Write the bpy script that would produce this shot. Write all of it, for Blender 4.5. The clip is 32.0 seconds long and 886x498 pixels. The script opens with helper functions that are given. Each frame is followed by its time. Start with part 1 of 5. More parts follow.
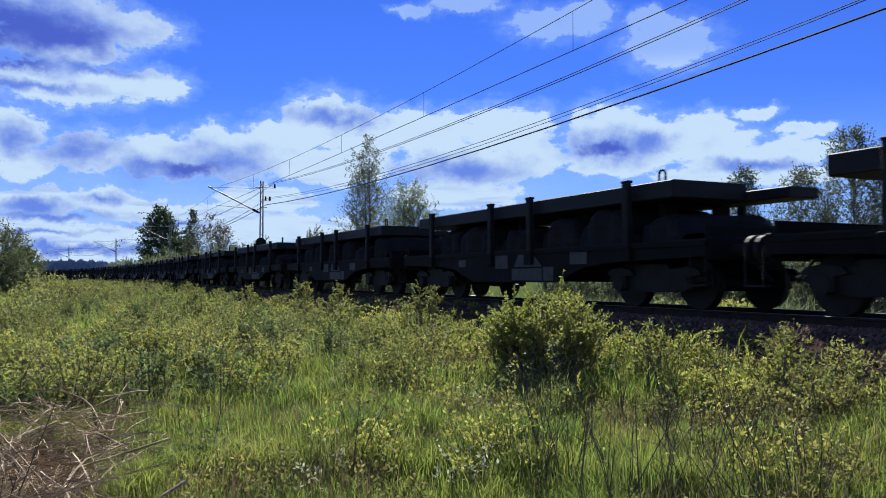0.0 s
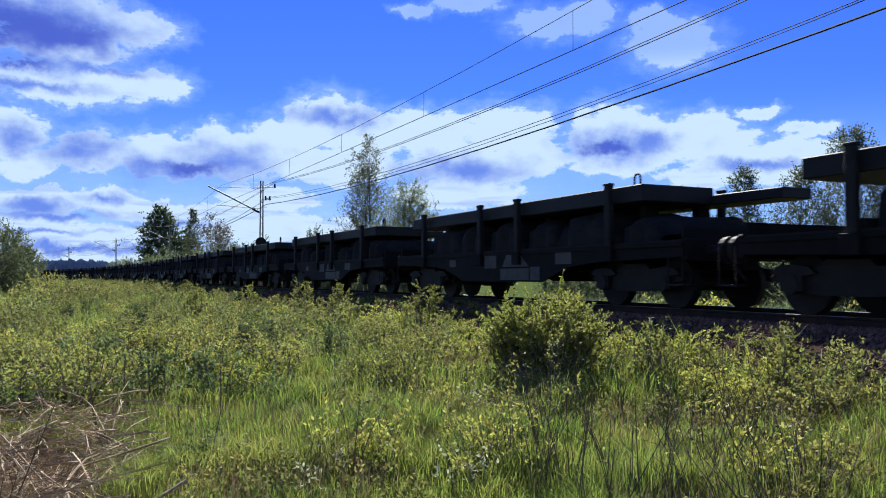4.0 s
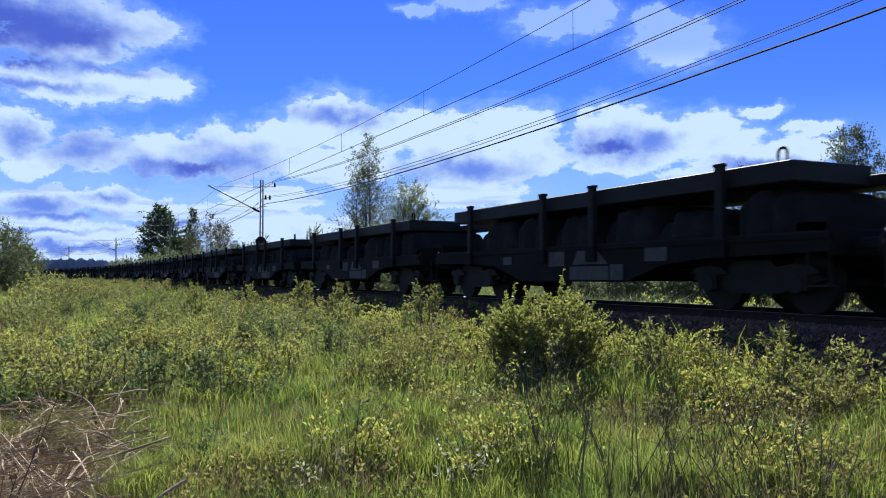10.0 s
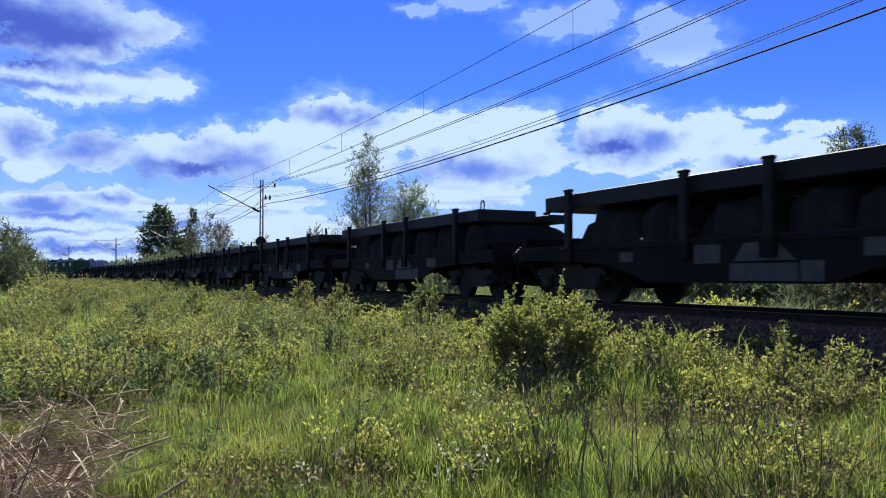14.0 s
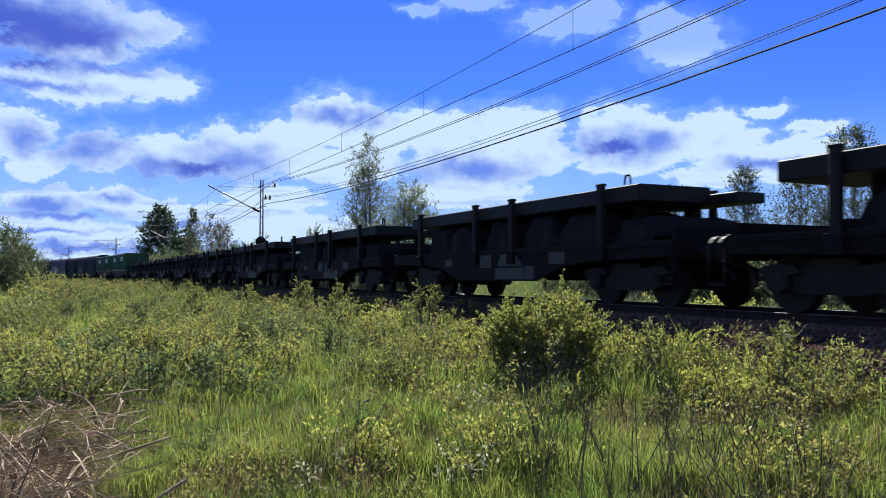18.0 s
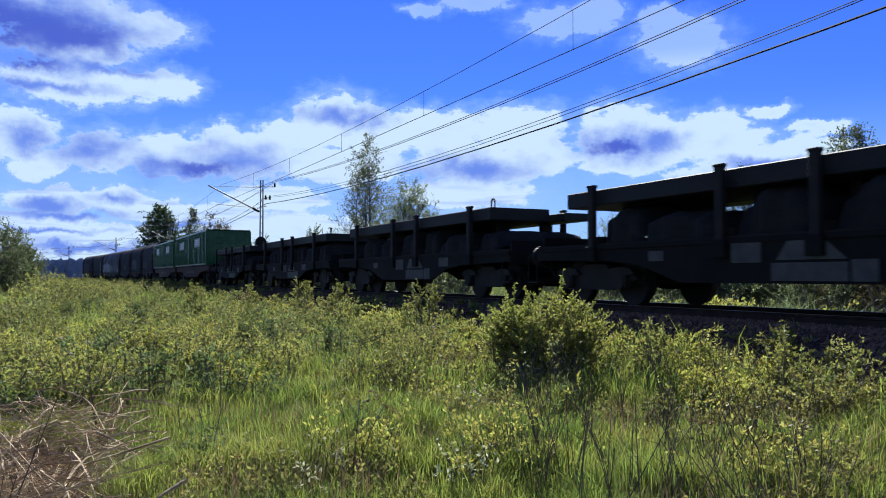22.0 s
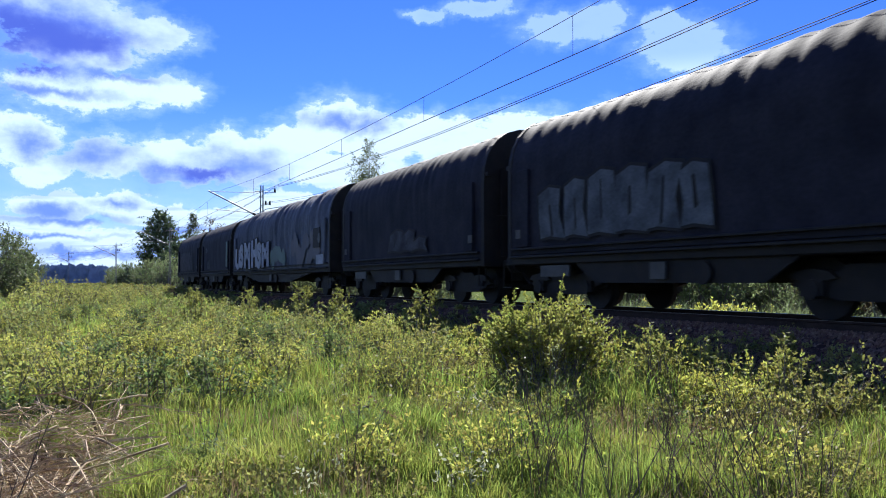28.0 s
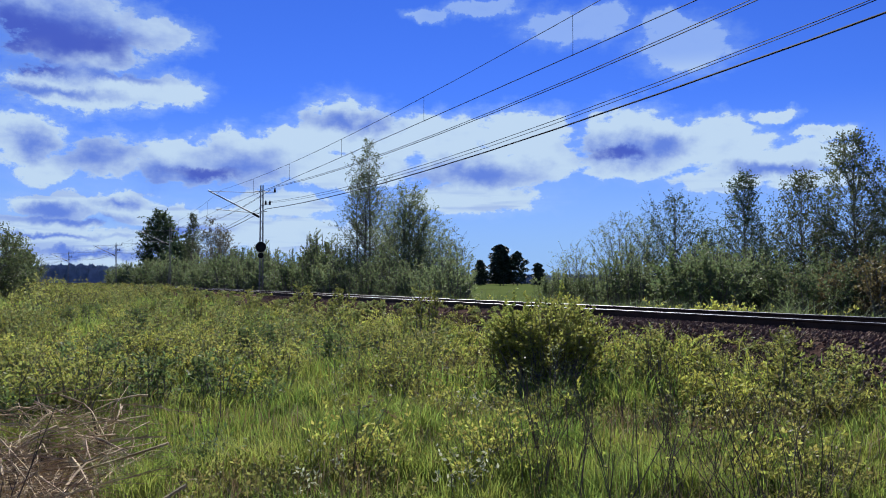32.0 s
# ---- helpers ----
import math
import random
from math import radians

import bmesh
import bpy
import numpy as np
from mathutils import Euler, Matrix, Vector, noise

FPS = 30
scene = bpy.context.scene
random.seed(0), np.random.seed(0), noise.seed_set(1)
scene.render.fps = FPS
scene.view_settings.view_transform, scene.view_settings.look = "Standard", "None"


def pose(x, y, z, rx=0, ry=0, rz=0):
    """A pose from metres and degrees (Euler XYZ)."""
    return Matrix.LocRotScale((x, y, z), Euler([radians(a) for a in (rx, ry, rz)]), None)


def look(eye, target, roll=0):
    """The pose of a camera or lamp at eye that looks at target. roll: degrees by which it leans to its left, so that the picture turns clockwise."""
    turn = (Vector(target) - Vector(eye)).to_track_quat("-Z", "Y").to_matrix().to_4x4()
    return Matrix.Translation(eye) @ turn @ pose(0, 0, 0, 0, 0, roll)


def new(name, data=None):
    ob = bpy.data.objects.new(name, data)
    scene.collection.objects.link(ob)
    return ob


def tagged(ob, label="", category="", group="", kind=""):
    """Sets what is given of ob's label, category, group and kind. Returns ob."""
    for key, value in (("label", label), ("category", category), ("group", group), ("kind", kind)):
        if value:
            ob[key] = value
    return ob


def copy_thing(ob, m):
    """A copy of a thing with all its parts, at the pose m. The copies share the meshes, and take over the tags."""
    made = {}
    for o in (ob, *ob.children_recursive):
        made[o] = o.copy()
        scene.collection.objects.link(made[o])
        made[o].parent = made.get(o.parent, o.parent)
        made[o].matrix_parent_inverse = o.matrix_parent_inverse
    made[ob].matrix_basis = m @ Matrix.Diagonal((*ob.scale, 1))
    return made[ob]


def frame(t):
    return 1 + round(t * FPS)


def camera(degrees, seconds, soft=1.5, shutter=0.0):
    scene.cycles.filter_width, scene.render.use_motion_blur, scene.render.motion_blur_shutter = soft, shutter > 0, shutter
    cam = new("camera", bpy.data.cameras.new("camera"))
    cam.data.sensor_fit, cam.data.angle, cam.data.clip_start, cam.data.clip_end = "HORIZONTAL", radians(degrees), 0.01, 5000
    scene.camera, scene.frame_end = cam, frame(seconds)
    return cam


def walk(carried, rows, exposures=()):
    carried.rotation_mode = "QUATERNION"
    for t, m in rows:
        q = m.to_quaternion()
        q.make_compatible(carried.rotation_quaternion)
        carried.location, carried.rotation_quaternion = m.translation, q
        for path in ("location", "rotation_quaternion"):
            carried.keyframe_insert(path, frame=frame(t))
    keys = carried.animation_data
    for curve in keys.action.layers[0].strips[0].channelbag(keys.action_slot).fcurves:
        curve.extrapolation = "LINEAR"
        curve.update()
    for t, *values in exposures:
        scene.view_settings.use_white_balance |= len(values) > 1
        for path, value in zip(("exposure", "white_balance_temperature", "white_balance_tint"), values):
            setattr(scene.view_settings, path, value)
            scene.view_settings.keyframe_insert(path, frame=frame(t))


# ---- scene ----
# Axes: x runs along the straight track in the train's direction, y away from the
# camera across the track, z up from the top of the rails.
EYE = Vector((0.0, 0.0, 0.557))
TURN = 0.441            # angle between the view and the track's far end
NEAR_RAIL = 10.28
TRACK_Y = 11.08         # centre line of the track
RADIUS = 711.0          # the far curve
BEND = -92.0            # where the curve begins
LAST = -520.0           # where it ends


def view(dip):
    """Camera pose; dip in thousandths of a radian above the resting tilt."""
    a = 0.0339 + dip / 1447.0
    way = Vector((-math.cos(TURN) * math.cos(a), math.sin(TURN) * math.cos(a), math.sin(a)))
    return look(EYE, EYE + way * 10, 0.06)


cam = camera(56.89, 32.0, soft=1.0, shutter=0.14)
walk(cam, [(t, view(d)) for t, d in (
    (0, 2.0), (1, 1.5), (3, 1.4), (8, 1.3), (9, 0.1), (14, 0), (20, 0), (23, 0.3), (24, 0.8), (24.5, 1.5),
    (25, 3.0), (25.5, 4.7), (27.5, 8.6), (28, 9.6), (29, 11.2), (30, 12.3), (31, 12.3), (31.5, 11.8), (32, 9.4))],
    exposures=[(t, e + 1.1, 6200, 10) for t, e in ((0, -0.13), (1.5, 0.0), (23.5, 0.0), (25, 0.3), (26.5, 0.4), (30, 0.4), (31, 0.2), (31.5, 0.0), (32, -0.25))])

# ---- light ----
SUN_EL, SUN_WAY = radians(37.5), Vector((-0.91, 0.414, 0))
world = bpy.data.worlds.new("world")
scene.world = world
world.use_nodes = True
wn, wl = world.node_tree.nodes, world.node_tree.links
sky = wn.new("ShaderNodeTexSky")
sky.sky_type = "NISHITA"
sky.sun_disc = False
sky.sun_elevation = SUN_EL
sky.sun_rotation = math.atan2(SUN_WAY.x, SUN_WAY.y)
sky.air_density, sky.dust_density, sky.ozone_density = 1.0, 0.0, 3.0
deep = wn.new("ShaderNodeMix")
deep.data_type, deep.blend_type = "RGBA", "MULTIPLY"
deep.inputs[0].default_value = 1.0
deep.inputs[7].default_value = (0.27, 0.46, 1.20, 1)
wl.new(sky.outputs[0], deep.inputs[6])
wl.new(deep.outputs[2], wn["Background"].inputs[0])
wn["Background"].inputs[1].default_value = 0.05
sun = new("sun", bpy.data.lights.new("sun", "SUN"))
sun.data.energy, sun.data.angle, sun.data.color = 5.0, radians(0.53), (1.0, 0.95, 0.86)
sun.matrix_world = look(Vector((0, 0, 60)), Vector((0, 0, 60)) - SUN_WAY * math.cos(SUN_EL) - Vector((0, 0, math.sin(SUN_EL))))


# ---- mesh helpers ----
def quad_mesh(name, v, uv=None):
    """A mesh of separate quads from an array (n, 4, 3)."""
    n = len(v)
    me = bpy.data.meshes.new(name)
    me.vertices.add(4 * n)
    me.vertices.foreach_set("co", np.ascontiguousarray(v, dtype=np.float32).ravel())
    me.loops.add(4 * n)
    me.loops.foreach_set("vertex_index", np.arange(4 * n, dtype=np.int32))
    me.polygons.add(n)
    me.polygons.foreach_set("loop_start", np.arange(0, 4 * n, 4, dtype=np.int32))
    me.update(calc_edges=True)
    return me


def grid_mesh(name, p):
    """A sheet from an array (rows, columns, 3)."""
    a, b = p.shape[:2]
    i = np.arange(a * b).reshape(a, b)
    f = np.stack([i[:-1, :-1], i[1:, :-1], i[1:, 1:], i[:-1, 1:]], -1).reshape(-1, 4)
    me = bpy.data.meshes.new(name)
    me.from_pydata(p.reshape(-1, 3).tolist(), [], f.tolist())
    me.shade_smooth()
    return me


def tube_mesh(name, segs, n=5):
    """Tapered tubes: rows of x0 y0 z0 r0 x1 y1 z1 r1."""
    s = np.asarray(segs, float)
    p0, r0, p1, r1 = s[:, 0:3], s[:, 3], s[:, 4:7], s[:, 7]
    d = p1 - p0
    d /= np.linalg.norm(d, axis=1, keepdims=True) + 1e-9
    ref = np.where(np.abs(d[:, 2:3]) > 0.9, [[1.0, 0, 0]], [[0, 0, 1.0]])
    a = np.cross(d, ref)
    a /= np.linalg.norm(a, axis=1, keepdims=True) + 1e-9
    b = np.cross(d, a)
    out = []
    for k in range(n):
        q0, q1 = 2 * math.pi * k / n, 2 * math.pi * (k + 1) / n
        w0 = a * math.cos(q0) + b * math.sin(q0)
        w1 = a * math.cos(q1) + b * math.sin(q1)
        out.append(np.stack([p0 + w0 * r0[:, None], p0 + w1 * r0[:, None], p1 + w1 * r1[:, None], p1 + w0 * r1[:, None]], 1))
    return quad_mesh(name, np.concatenate(out))


def box(bm, x0, x1, y0, y1, z0, z1, bevel=0.0):
    v = [bm.verts.new(p) for p in ((x0, y0, z0), (x1, y0, z0), (x1, y1, z0), (x0, y1, z0),
                                   (x0, y0, z1), (x1, y0, z1), (x1, y1, z1), (x0, y1, z1))]
    f = [bm.faces.new([v[i] for i in q]) for q in ((3, 2, 1, 0), (4, 5, 6, 7), (0, 1, 5, 4), (1, 2, 6, 5), (2, 3, 7, 6), (3, 0, 4, 7))]
    if bevel:
        bmesh.ops.bevel(bm, geom=list({e for q in f for e in q.edges}), offset=bevel, segments=1, affect="EDGES")
    return bm


def rod(bm, p0, p1, r0, r1=None, n=10):
    p0, p1 = Vector(p0), Vector(p1)
    m = Matrix.Translation((p0 + p1) / 2) @ (p1 - p0).to_track_quat("Z", "Y").to_matrix().to_4x4()
    bmesh.ops.create_cone(bm, cap_ends=True, segments=n, radius1=r0, radius2=r0 if r1 is None else r1, depth=(p1 - p0).length, matrix=m)
    return bm


def prism(bm, outline, lo, hi, axis="y"):
    """An outline of (a, b) drawn out from lo to hi; axis y: a is x, b is z; axis x: a is y, b is z."""
    put = (lambda a, b, c: (a, c, b)) if axis == "y" else (lambda a, b, c: (c, a, b))
    u = [bm.verts.new(put(a, b, lo)) for a, b in outline]
    w = [bm.verts.new(put(a, b, hi)) for a, b in outline]
    bm.faces.new(u)
    bm.faces.new(w[::-1])
    for i in range(len(u)):
        j = (i + 1) % len(u)
        bm.faces.new((u[j], u[i], w[i], w[j]))
    bmesh.ops.recalc_face_normals(bm, faces=bm.faces[:])
    return bm


def mesh_of(name, bm, material, smooth=False):
    me = bpy.data.meshes.new(name)
    bm.to_mesh(me)
    bm.free()
    me.materials.append(material)
    if smooth:
        me.shade_smooth()
    return me


def part(name, bm, material, parent, label="", smooth=False, at=None):
    """Links a bmesh (or a mesh) as one object under a thing or part."""
    me = bm if isinstance(bm, bpy.types.Mesh) else mesh_of(name, bm, material, smooth)
    if not me.materials:
        me.materials.append(material)
    ob = new(name, me)
    ob.parent = parent
    if at is not None:
        ob.matrix_basis = at
    return tagged(ob, label)


def B(*a, **k):
    return box(bmesh.new(), *a, **k)


def R(*a, **k):
    return rod(bmesh.new(), *a, **k)


# ---- materials ----
def material(name, colour, colour2=None, rough=0.6, metal=0.0, scale=6.0, fine=60.0, bump=0.2, thin=0.0, vary=0.0, spec=0.5, lo=0.35, hi=0.65, stretch=(1, 1, 1)):
    """A principled surface with large stains and fine grain; thin lets light through leaves and cloth."""
    m = bpy.data.materials.new(name)
    m.use_nodes = True
    n, l = m.node_tree.nodes, m.node_tree.links
    p = n["Principled BSDF"]
    p.inputs["Roughness"].default_value, p.inputs["Metallic"].default_value = rough, metal
    p.inputs["Specular IOR Level"].default_value = spec
    co = n.new("ShaderNodeTexCoord")
    mp = n.new("ShaderNodeMapping")
    mp.inputs["Scale"].default_value = stretch
    l.new(co.outputs["Object"], mp.inputs[0])
    big, small = n.new("ShaderNodeTexNoise"), n.new("ShaderNodeTexNoise")
    big.inputs["Scale"].default_value, small.inputs["Scale"].default_value = scale, fine
    big.inputs["Detail"].default_value = 4.0
    l.new(mp.outputs[0], big.inputs[0])
    l.new(mp.outputs[0], small.inputs[0])
    ramp = n.new("ShaderNodeValToRGB")
    ramp.color_ramp.elements[0].position, ramp.color_ramp.elements[1].position = lo, hi
    ramp.color_ramp.elements[0].color = (*colour, 1)
    ramp.color_ramp.elements[1].color = (*(colour2 or [c * 0.8 for c in colour]), 1)
    l.new(big.outputs["Fac"], ramp.inputs[0])
    mix = n.new("ShaderNodeMix")
    mix.data_type, mix.blend_type = "RGBA", "OVERLAY"
    mix.inputs[0].default_value = 0.45
    l.new(ramp.outputs[0], mix.inputs[6])
    l.new(small.outputs["Fac"], mix.inputs[7])
    last = mix.outputs[2]
    if vary:
        geo, info = n.new("ShaderNodeNewGeometry"), n.new("ShaderNodeObjectInfo")
        add = n.new("ShaderNodeMath")
        add.operation = "ADD"
        l.new(geo.outputs["Random Per Island"], add.inputs[0])
        l.new(info.outputs["Random"], add.inputs[1])
        rng = n.new("ShaderNodeMapRange")
        rng.inputs["From Max"].default_value = 2.0
        rng.inputs["To Min"].default_value, rng.inputs["To Max"].default_value = 1 - vary, 1 + vary
        l.new(add.outputs[0], rng.inputs[0])
        h = n.new("ShaderNodeHueSaturation")
        l.new(last, h.inputs["Color"])
        l.new(rng.outputs[0], h.inputs["Value"])
        hr = n.new("ShaderNodeMapRange")
        hr.inputs["To Min"].default_value, hr.inputs["To Max"].default_value = 0.5 - vary * 0.06, 0.5 + vary * 0.06
        l.new(geo.outputs["Random Per Island"], hr.inputs[0])
        l.new(hr.outputs[0], h.inputs["Hue"])
        last = h.outputs[0]
    l.new(last, p.inputs["Base Color"])
    if bump:
        b = n.new("ShaderNodeBump")
        b.inputs["Strength"].default_value, b.inputs["Distance"].default_value = bump, 0.02
        l.new(small.outputs["Fac"], b.inputs["Height"])
        l.new(b.outputs[0], p.inputs["Normal"])
    if thin:
        t = n.new("ShaderNodeBsdfTranslucent")
        s = n.new("ShaderNodeMixShader")
        s.inputs[0].default_value = thin
        l.new(last, t.inputs[0])
        l.new(p.outputs[0], s.inputs[1])
        l.new(t.outputs[0], s.inputs[2])
        l.new(s.outputs[0], n["Material Output"].inputs[0])
    return m


M_EARTH = material("earth", (0.035, 0.045, 0.014), (0.06, 0.048, 0.026), rough=0.95, spec=0.0, scale=0.5, fine=9, bump=0.6)
M_BALLAST = material("ballast", (0.05, 0.031, 0.025), (0.085, 0.058, 0.047), spec=0.0, rough=1.0, scale=3, fine=30, bump=0.8)
M_STONE = material("stone", (0.085, 0.047, 0.034), (0.16, 0.108, 0.082), spec=0.1, rough=0.9, scale=9, fine=60, bump=0.4, vary=0.35)
M_RAIL = material("rail_steel", (0.045, 0.030, 0.024), (0.028, 0.020, 0.017), rough=0.8, metal=0.0, spec=0.1, scale=4, fine=80)
M_RUNNING = material("polished_steel", (0.19, 0.19, 0.20), (0.11, 0.105, 0.105), rough=0.45, metal=1.0, scale=2, fine=40, bump=0.05)
M_SLEEPER = material("stained_concrete", (0.07, 0.055, 0.048), (0.045, 0.036, 0.032), rough=0.9, scale=5, fine=70, bump=0.3, spec=0.1)
M_CONCRETE = material("concrete", (0.34, 0.33, 0.31), (0.25, 0.24, 0.22), rough=0.9, scale=5, fine=70, bump=0.3)
# Train bases near black: shade of the backlit side is put into the colour.
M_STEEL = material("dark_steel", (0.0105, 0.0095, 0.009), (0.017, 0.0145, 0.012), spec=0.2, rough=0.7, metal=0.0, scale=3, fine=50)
M_FRAME = material("shaded_brown_paint", (0.0095, 0.0085, 0.0075), (0.006, 0.0056, 0.005), spec=0.12, rough=0.75, scale=2.5, fine=50)
M_SLAB = material("shaded_mill_scale", (0.0085, 0.0088, 0.0095), (0.013, 0.0125, 0.012), spec=0.2, rough=0.6, metal=0.0, scale=1.6, fine=40, stretch=(0.4, 1.5, 1.5))
M_SCALE = material("shaded_scale", (0.012, 0.0115, 0.0115), (0.020, 0.018, 0.016), spec=0.2, rough=0.95, scale=3, fine=30, bump=0.6)
M_WOOD = material("shaded_weathered_wood", (0.023, 0.019, 0.015), (0.014, 0.012, 0.010), spec=0.2, rough=0.9, scale=3, fine=40, stretch=(0.3, 2, 2))
M_PLATE = material("pale_plate", (0.052, 0.051, 0.046), (0.030, 0.029, 0.026), rough=0.7, scale=4, fine=50)
M_GREEN = material("green_paint", (0.010, 0.062, 0.019), (0.018, 0.09, 0.029), spec=0.3, rough=0.3, scale=1.3, fine=2.2, bump=0.9)
M_SIGNAGE = material("white_sticker", (0.62, 0.66, 0.66), (0.42, 0.50, 0.48), rough=0.6, scale=3, fine=30)
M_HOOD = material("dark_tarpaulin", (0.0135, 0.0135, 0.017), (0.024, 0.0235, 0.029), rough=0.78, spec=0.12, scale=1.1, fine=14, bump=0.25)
M_HOODGREY = material("grey_tarpaulin", (0.085, 0.094, 0.112), (0.042, 0.048, 0.060), spec=0.2, rough=0.74, scale=1.4, fine=16, bump=0.3, stretch=(1, 1, 0.4))
for sheet in (M_HOOD, M_HOODGREY):
    sheet.node_tree.nodes["Principled BSDF"].inputs["Specular Tint"].default_value = (0.72, 0.72, 1.0, 1)
M_GALV = material("galvanised_steel", (0.20, 0.20, 0.20), (0.13, 0.125, 0.12), rough=0.6, metal=0.5, scale=4, fine=40)
M_WIRE = material("wire", (0.035, 0.034, 0.034), rough=0.6, metal=0.6, scale=4, fine=40, bump=0)
M_BARK = material("bark", (0.075, 0.062, 0.05), (0.15, 0.14, 0.125), rough=0.95, scale=5, fine=50, bump=0.5)


def leaf(name, c1, c2, thin=0.5, vary=0.35, rough=0.55):
    return material(name, c1, c2, rough=rough, scale=1.1, fine=8, bump=0, thin=thin, vary=vary, spec=0.14)


L_GRASS = leaf("grass_blades", (0.128, 0.192, 0.036), (0.245, 0.278, 0.060), 0.55, 0.5)
L_WEED = leaf("weed_leaves", (0.165, 0.185, 0.050), (0.29, 0.275, 0.082), 0.55, 0.55)
L_SHRUB = leaf("willow_leaves", (0.185, 0.21, 0.052), (0.30, 0.295, 0.082), 0.55, 0.5)
L_SCRUB = leaf("scrub_leaves", (0.135, 0.17, 0.055), (0.235, 0.245, 0.085), 0.5, 0.6)
L_BUSH = leaf("bush_leaves", (0.23, 0.265, 0.058), (0.36, 0.36, 0.09), 0.55, 0.45)
L_NETTLE = leaf("nettle_leaves", (0.085, 0.125, 0.042), (0.13, 0.165, 0.06), 0.5, 0.5)
L_YOUNG = leaf("young_leaves", (0.31, 0.33, 0.06), (0.42, 0.41, 0.10), 0.5, 0.45)
L_DRY = leaf("dry_stalks", (0.24, 0.165, 0.085), (0.36, 0.27, 0.15), 0.2, 0.4)
L_BIRCH = leaf("birch_leaves", (0.075, 0.097, 0.046), (0.12, 0.142, 0.063), 0.45, 0.45)
L_SPRING = leaf("pale_spring_leaves", (0.14, 0.18, 0.082), (0.20, 0.235, 0.11), 0.5, 0.45)
L_BUDS = leaf("budding_leaves", (0.10, 0.092, 0.070), (0.13, 0.125, 0.095), 0.4, 0.4)
L_DEEP = leaf("dark_leaves", (0.050, 0.080, 0.040), (0.085, 0.115, 0.055), 0.45, 0.45)
L_SPRUCE = leaf("spruce_needles", (0.022, 0.036, 0.026), (0.034, 0.052, 0.034), 0.1, 0.4)
L_HEDGE = leaf("hedge_leaves", (0.10, 0.135, 0.060), (0.15, 0.18, 0.080), 0.5, 0.45)
L_RUST = leaf("bronze_leaves", (0.105, 0.082, 0.038), (0.12, 0.105, 0.045), 0.45, 0.45)

# ---- ground and track ----


def track(s):
    """Place and heading at s metres along the track."""
    if s >= BEND:
        return s, TRACK_Y, 0.0
    a = (BEND - max(s, LAST)) / RADIUS
    x, y = BEND - RADIUS * math.sin(a), TRACK_Y - RADIUS * (1 - math.cos(a))
    if s < LAST:
        x, y = x - (LAST - s) * math.cos(a), y - (LAST - s) * math.sin(a)
    return x, y, a


def beside(s, l):
    """The point l metres beyond the camera's line, measured across the track at s."""
    x, y, a = track(s)
    d = l - TRACK_Y
    return x - math.sin(a) * d, y + math.cos(a) * d


def lateral(x, y):
    """How far across the track a point lies (as y on the straight)."""
    if x >= BEND:
        return y
    return math.hypot(x - BEND, y - TRACK_Y + RADIUS) - RADIUS + TRACK_Y


PROFILE = ((-3000, -1.0), (3.0, -0.98), (6.6, -0.92), (7.9, -0.72), (9.25, -0.20), (12.9, -0.20), (14.6, -1.1), (18, -1.3), (4000, -1.3))


def height(x, y):
    l = lateral(x, y)
    z = float(np.interp(l, [p[0] for p in PROFILE], [p[1] for p in PROFILE]))
    w = min(1.0, max(0.0, abs(l - 11.1) - 2.2) / 2.0)
    z += w * 0.16 * noise.noise((x * 0.35, y * 0.35, 0)) + w * 0.07 * noise.noise((x * 1.3, y * 1.3, 5))
    return z


def build_ground():
    sx = np.concatenate([-np.geomspace(3000, 60, 60), np.arange(-58, 14, 0.6), np.geomspace(14, 900, 24)])
    ly = np.concatenate([-np.geomspace(620, 3, 16), np.arange(-2.4, 18, 0.3), np.geomspace(18, 3800, 40)])
    p = np.zeros((len(sx), len(ly), 3))
    for i, s in enumerate(sx):
        for j, l in enumerate(ly):
            x, y = beside(s, l)
            p[i, j] = x, y, height(x, y)
    me = grid_mesh("ground", p[:, ::-1])
    me.materials.append(M_EARTH)
    tagged(new("ground", me), "rough grassy wasteland with damp brown earth", "ground", kind="structure")
    # ballast bed, just above the sheet
    ss = np.concatenate([np.arange(-620, -60, 6.0), np.arange(-60, 10, 0.5), np.arange(10, 640, 10.0)])
    ll = (8.25, 8.7, 9.25, 9.7, 10.28, 11.08, 11.9, 12.5, 12.95, 13.8)
    hh = (-0.54, -0.37, -0.15, -0.14, -0.15, -0.15, -0.15, -0.14, -0.15, -0.55)
    p = np.zeros((len(ss), len(ll), 3))
    for i, s in enumerate(ss):
        for j, l in enumerate(ll):
            x, y = beside(s, l)
            p[i, j] = x, y, hh[j] + 0.03 * noise.noise((x * 3, y * 3, 2))
    me = grid_mesh("ballast_bed", p[:, ::-1])
    me.materials.append(M_BALLAST)
    tagged(new("ballast_bed", me), "reddish-grey crushed stone ballast bed under the track", "ballast", kind="structure")


def sweep(profile, l, name, mat, ss, parent):
    """A profile of (across, up) drawn along the track at lateral l."""
    p = np.zeros((len(ss), len(profile) + 1, 3))
    for i, s in enumerate(ss):
        for j, (dy, z) in enumerate(profile + profile[:1]):
            x, y = beside(s, l + dy)
            p[i, j] = x, y, z
    me = grid_mesh(name, p)
    me.shade_flat()
    return part(name, me, mat, parent)


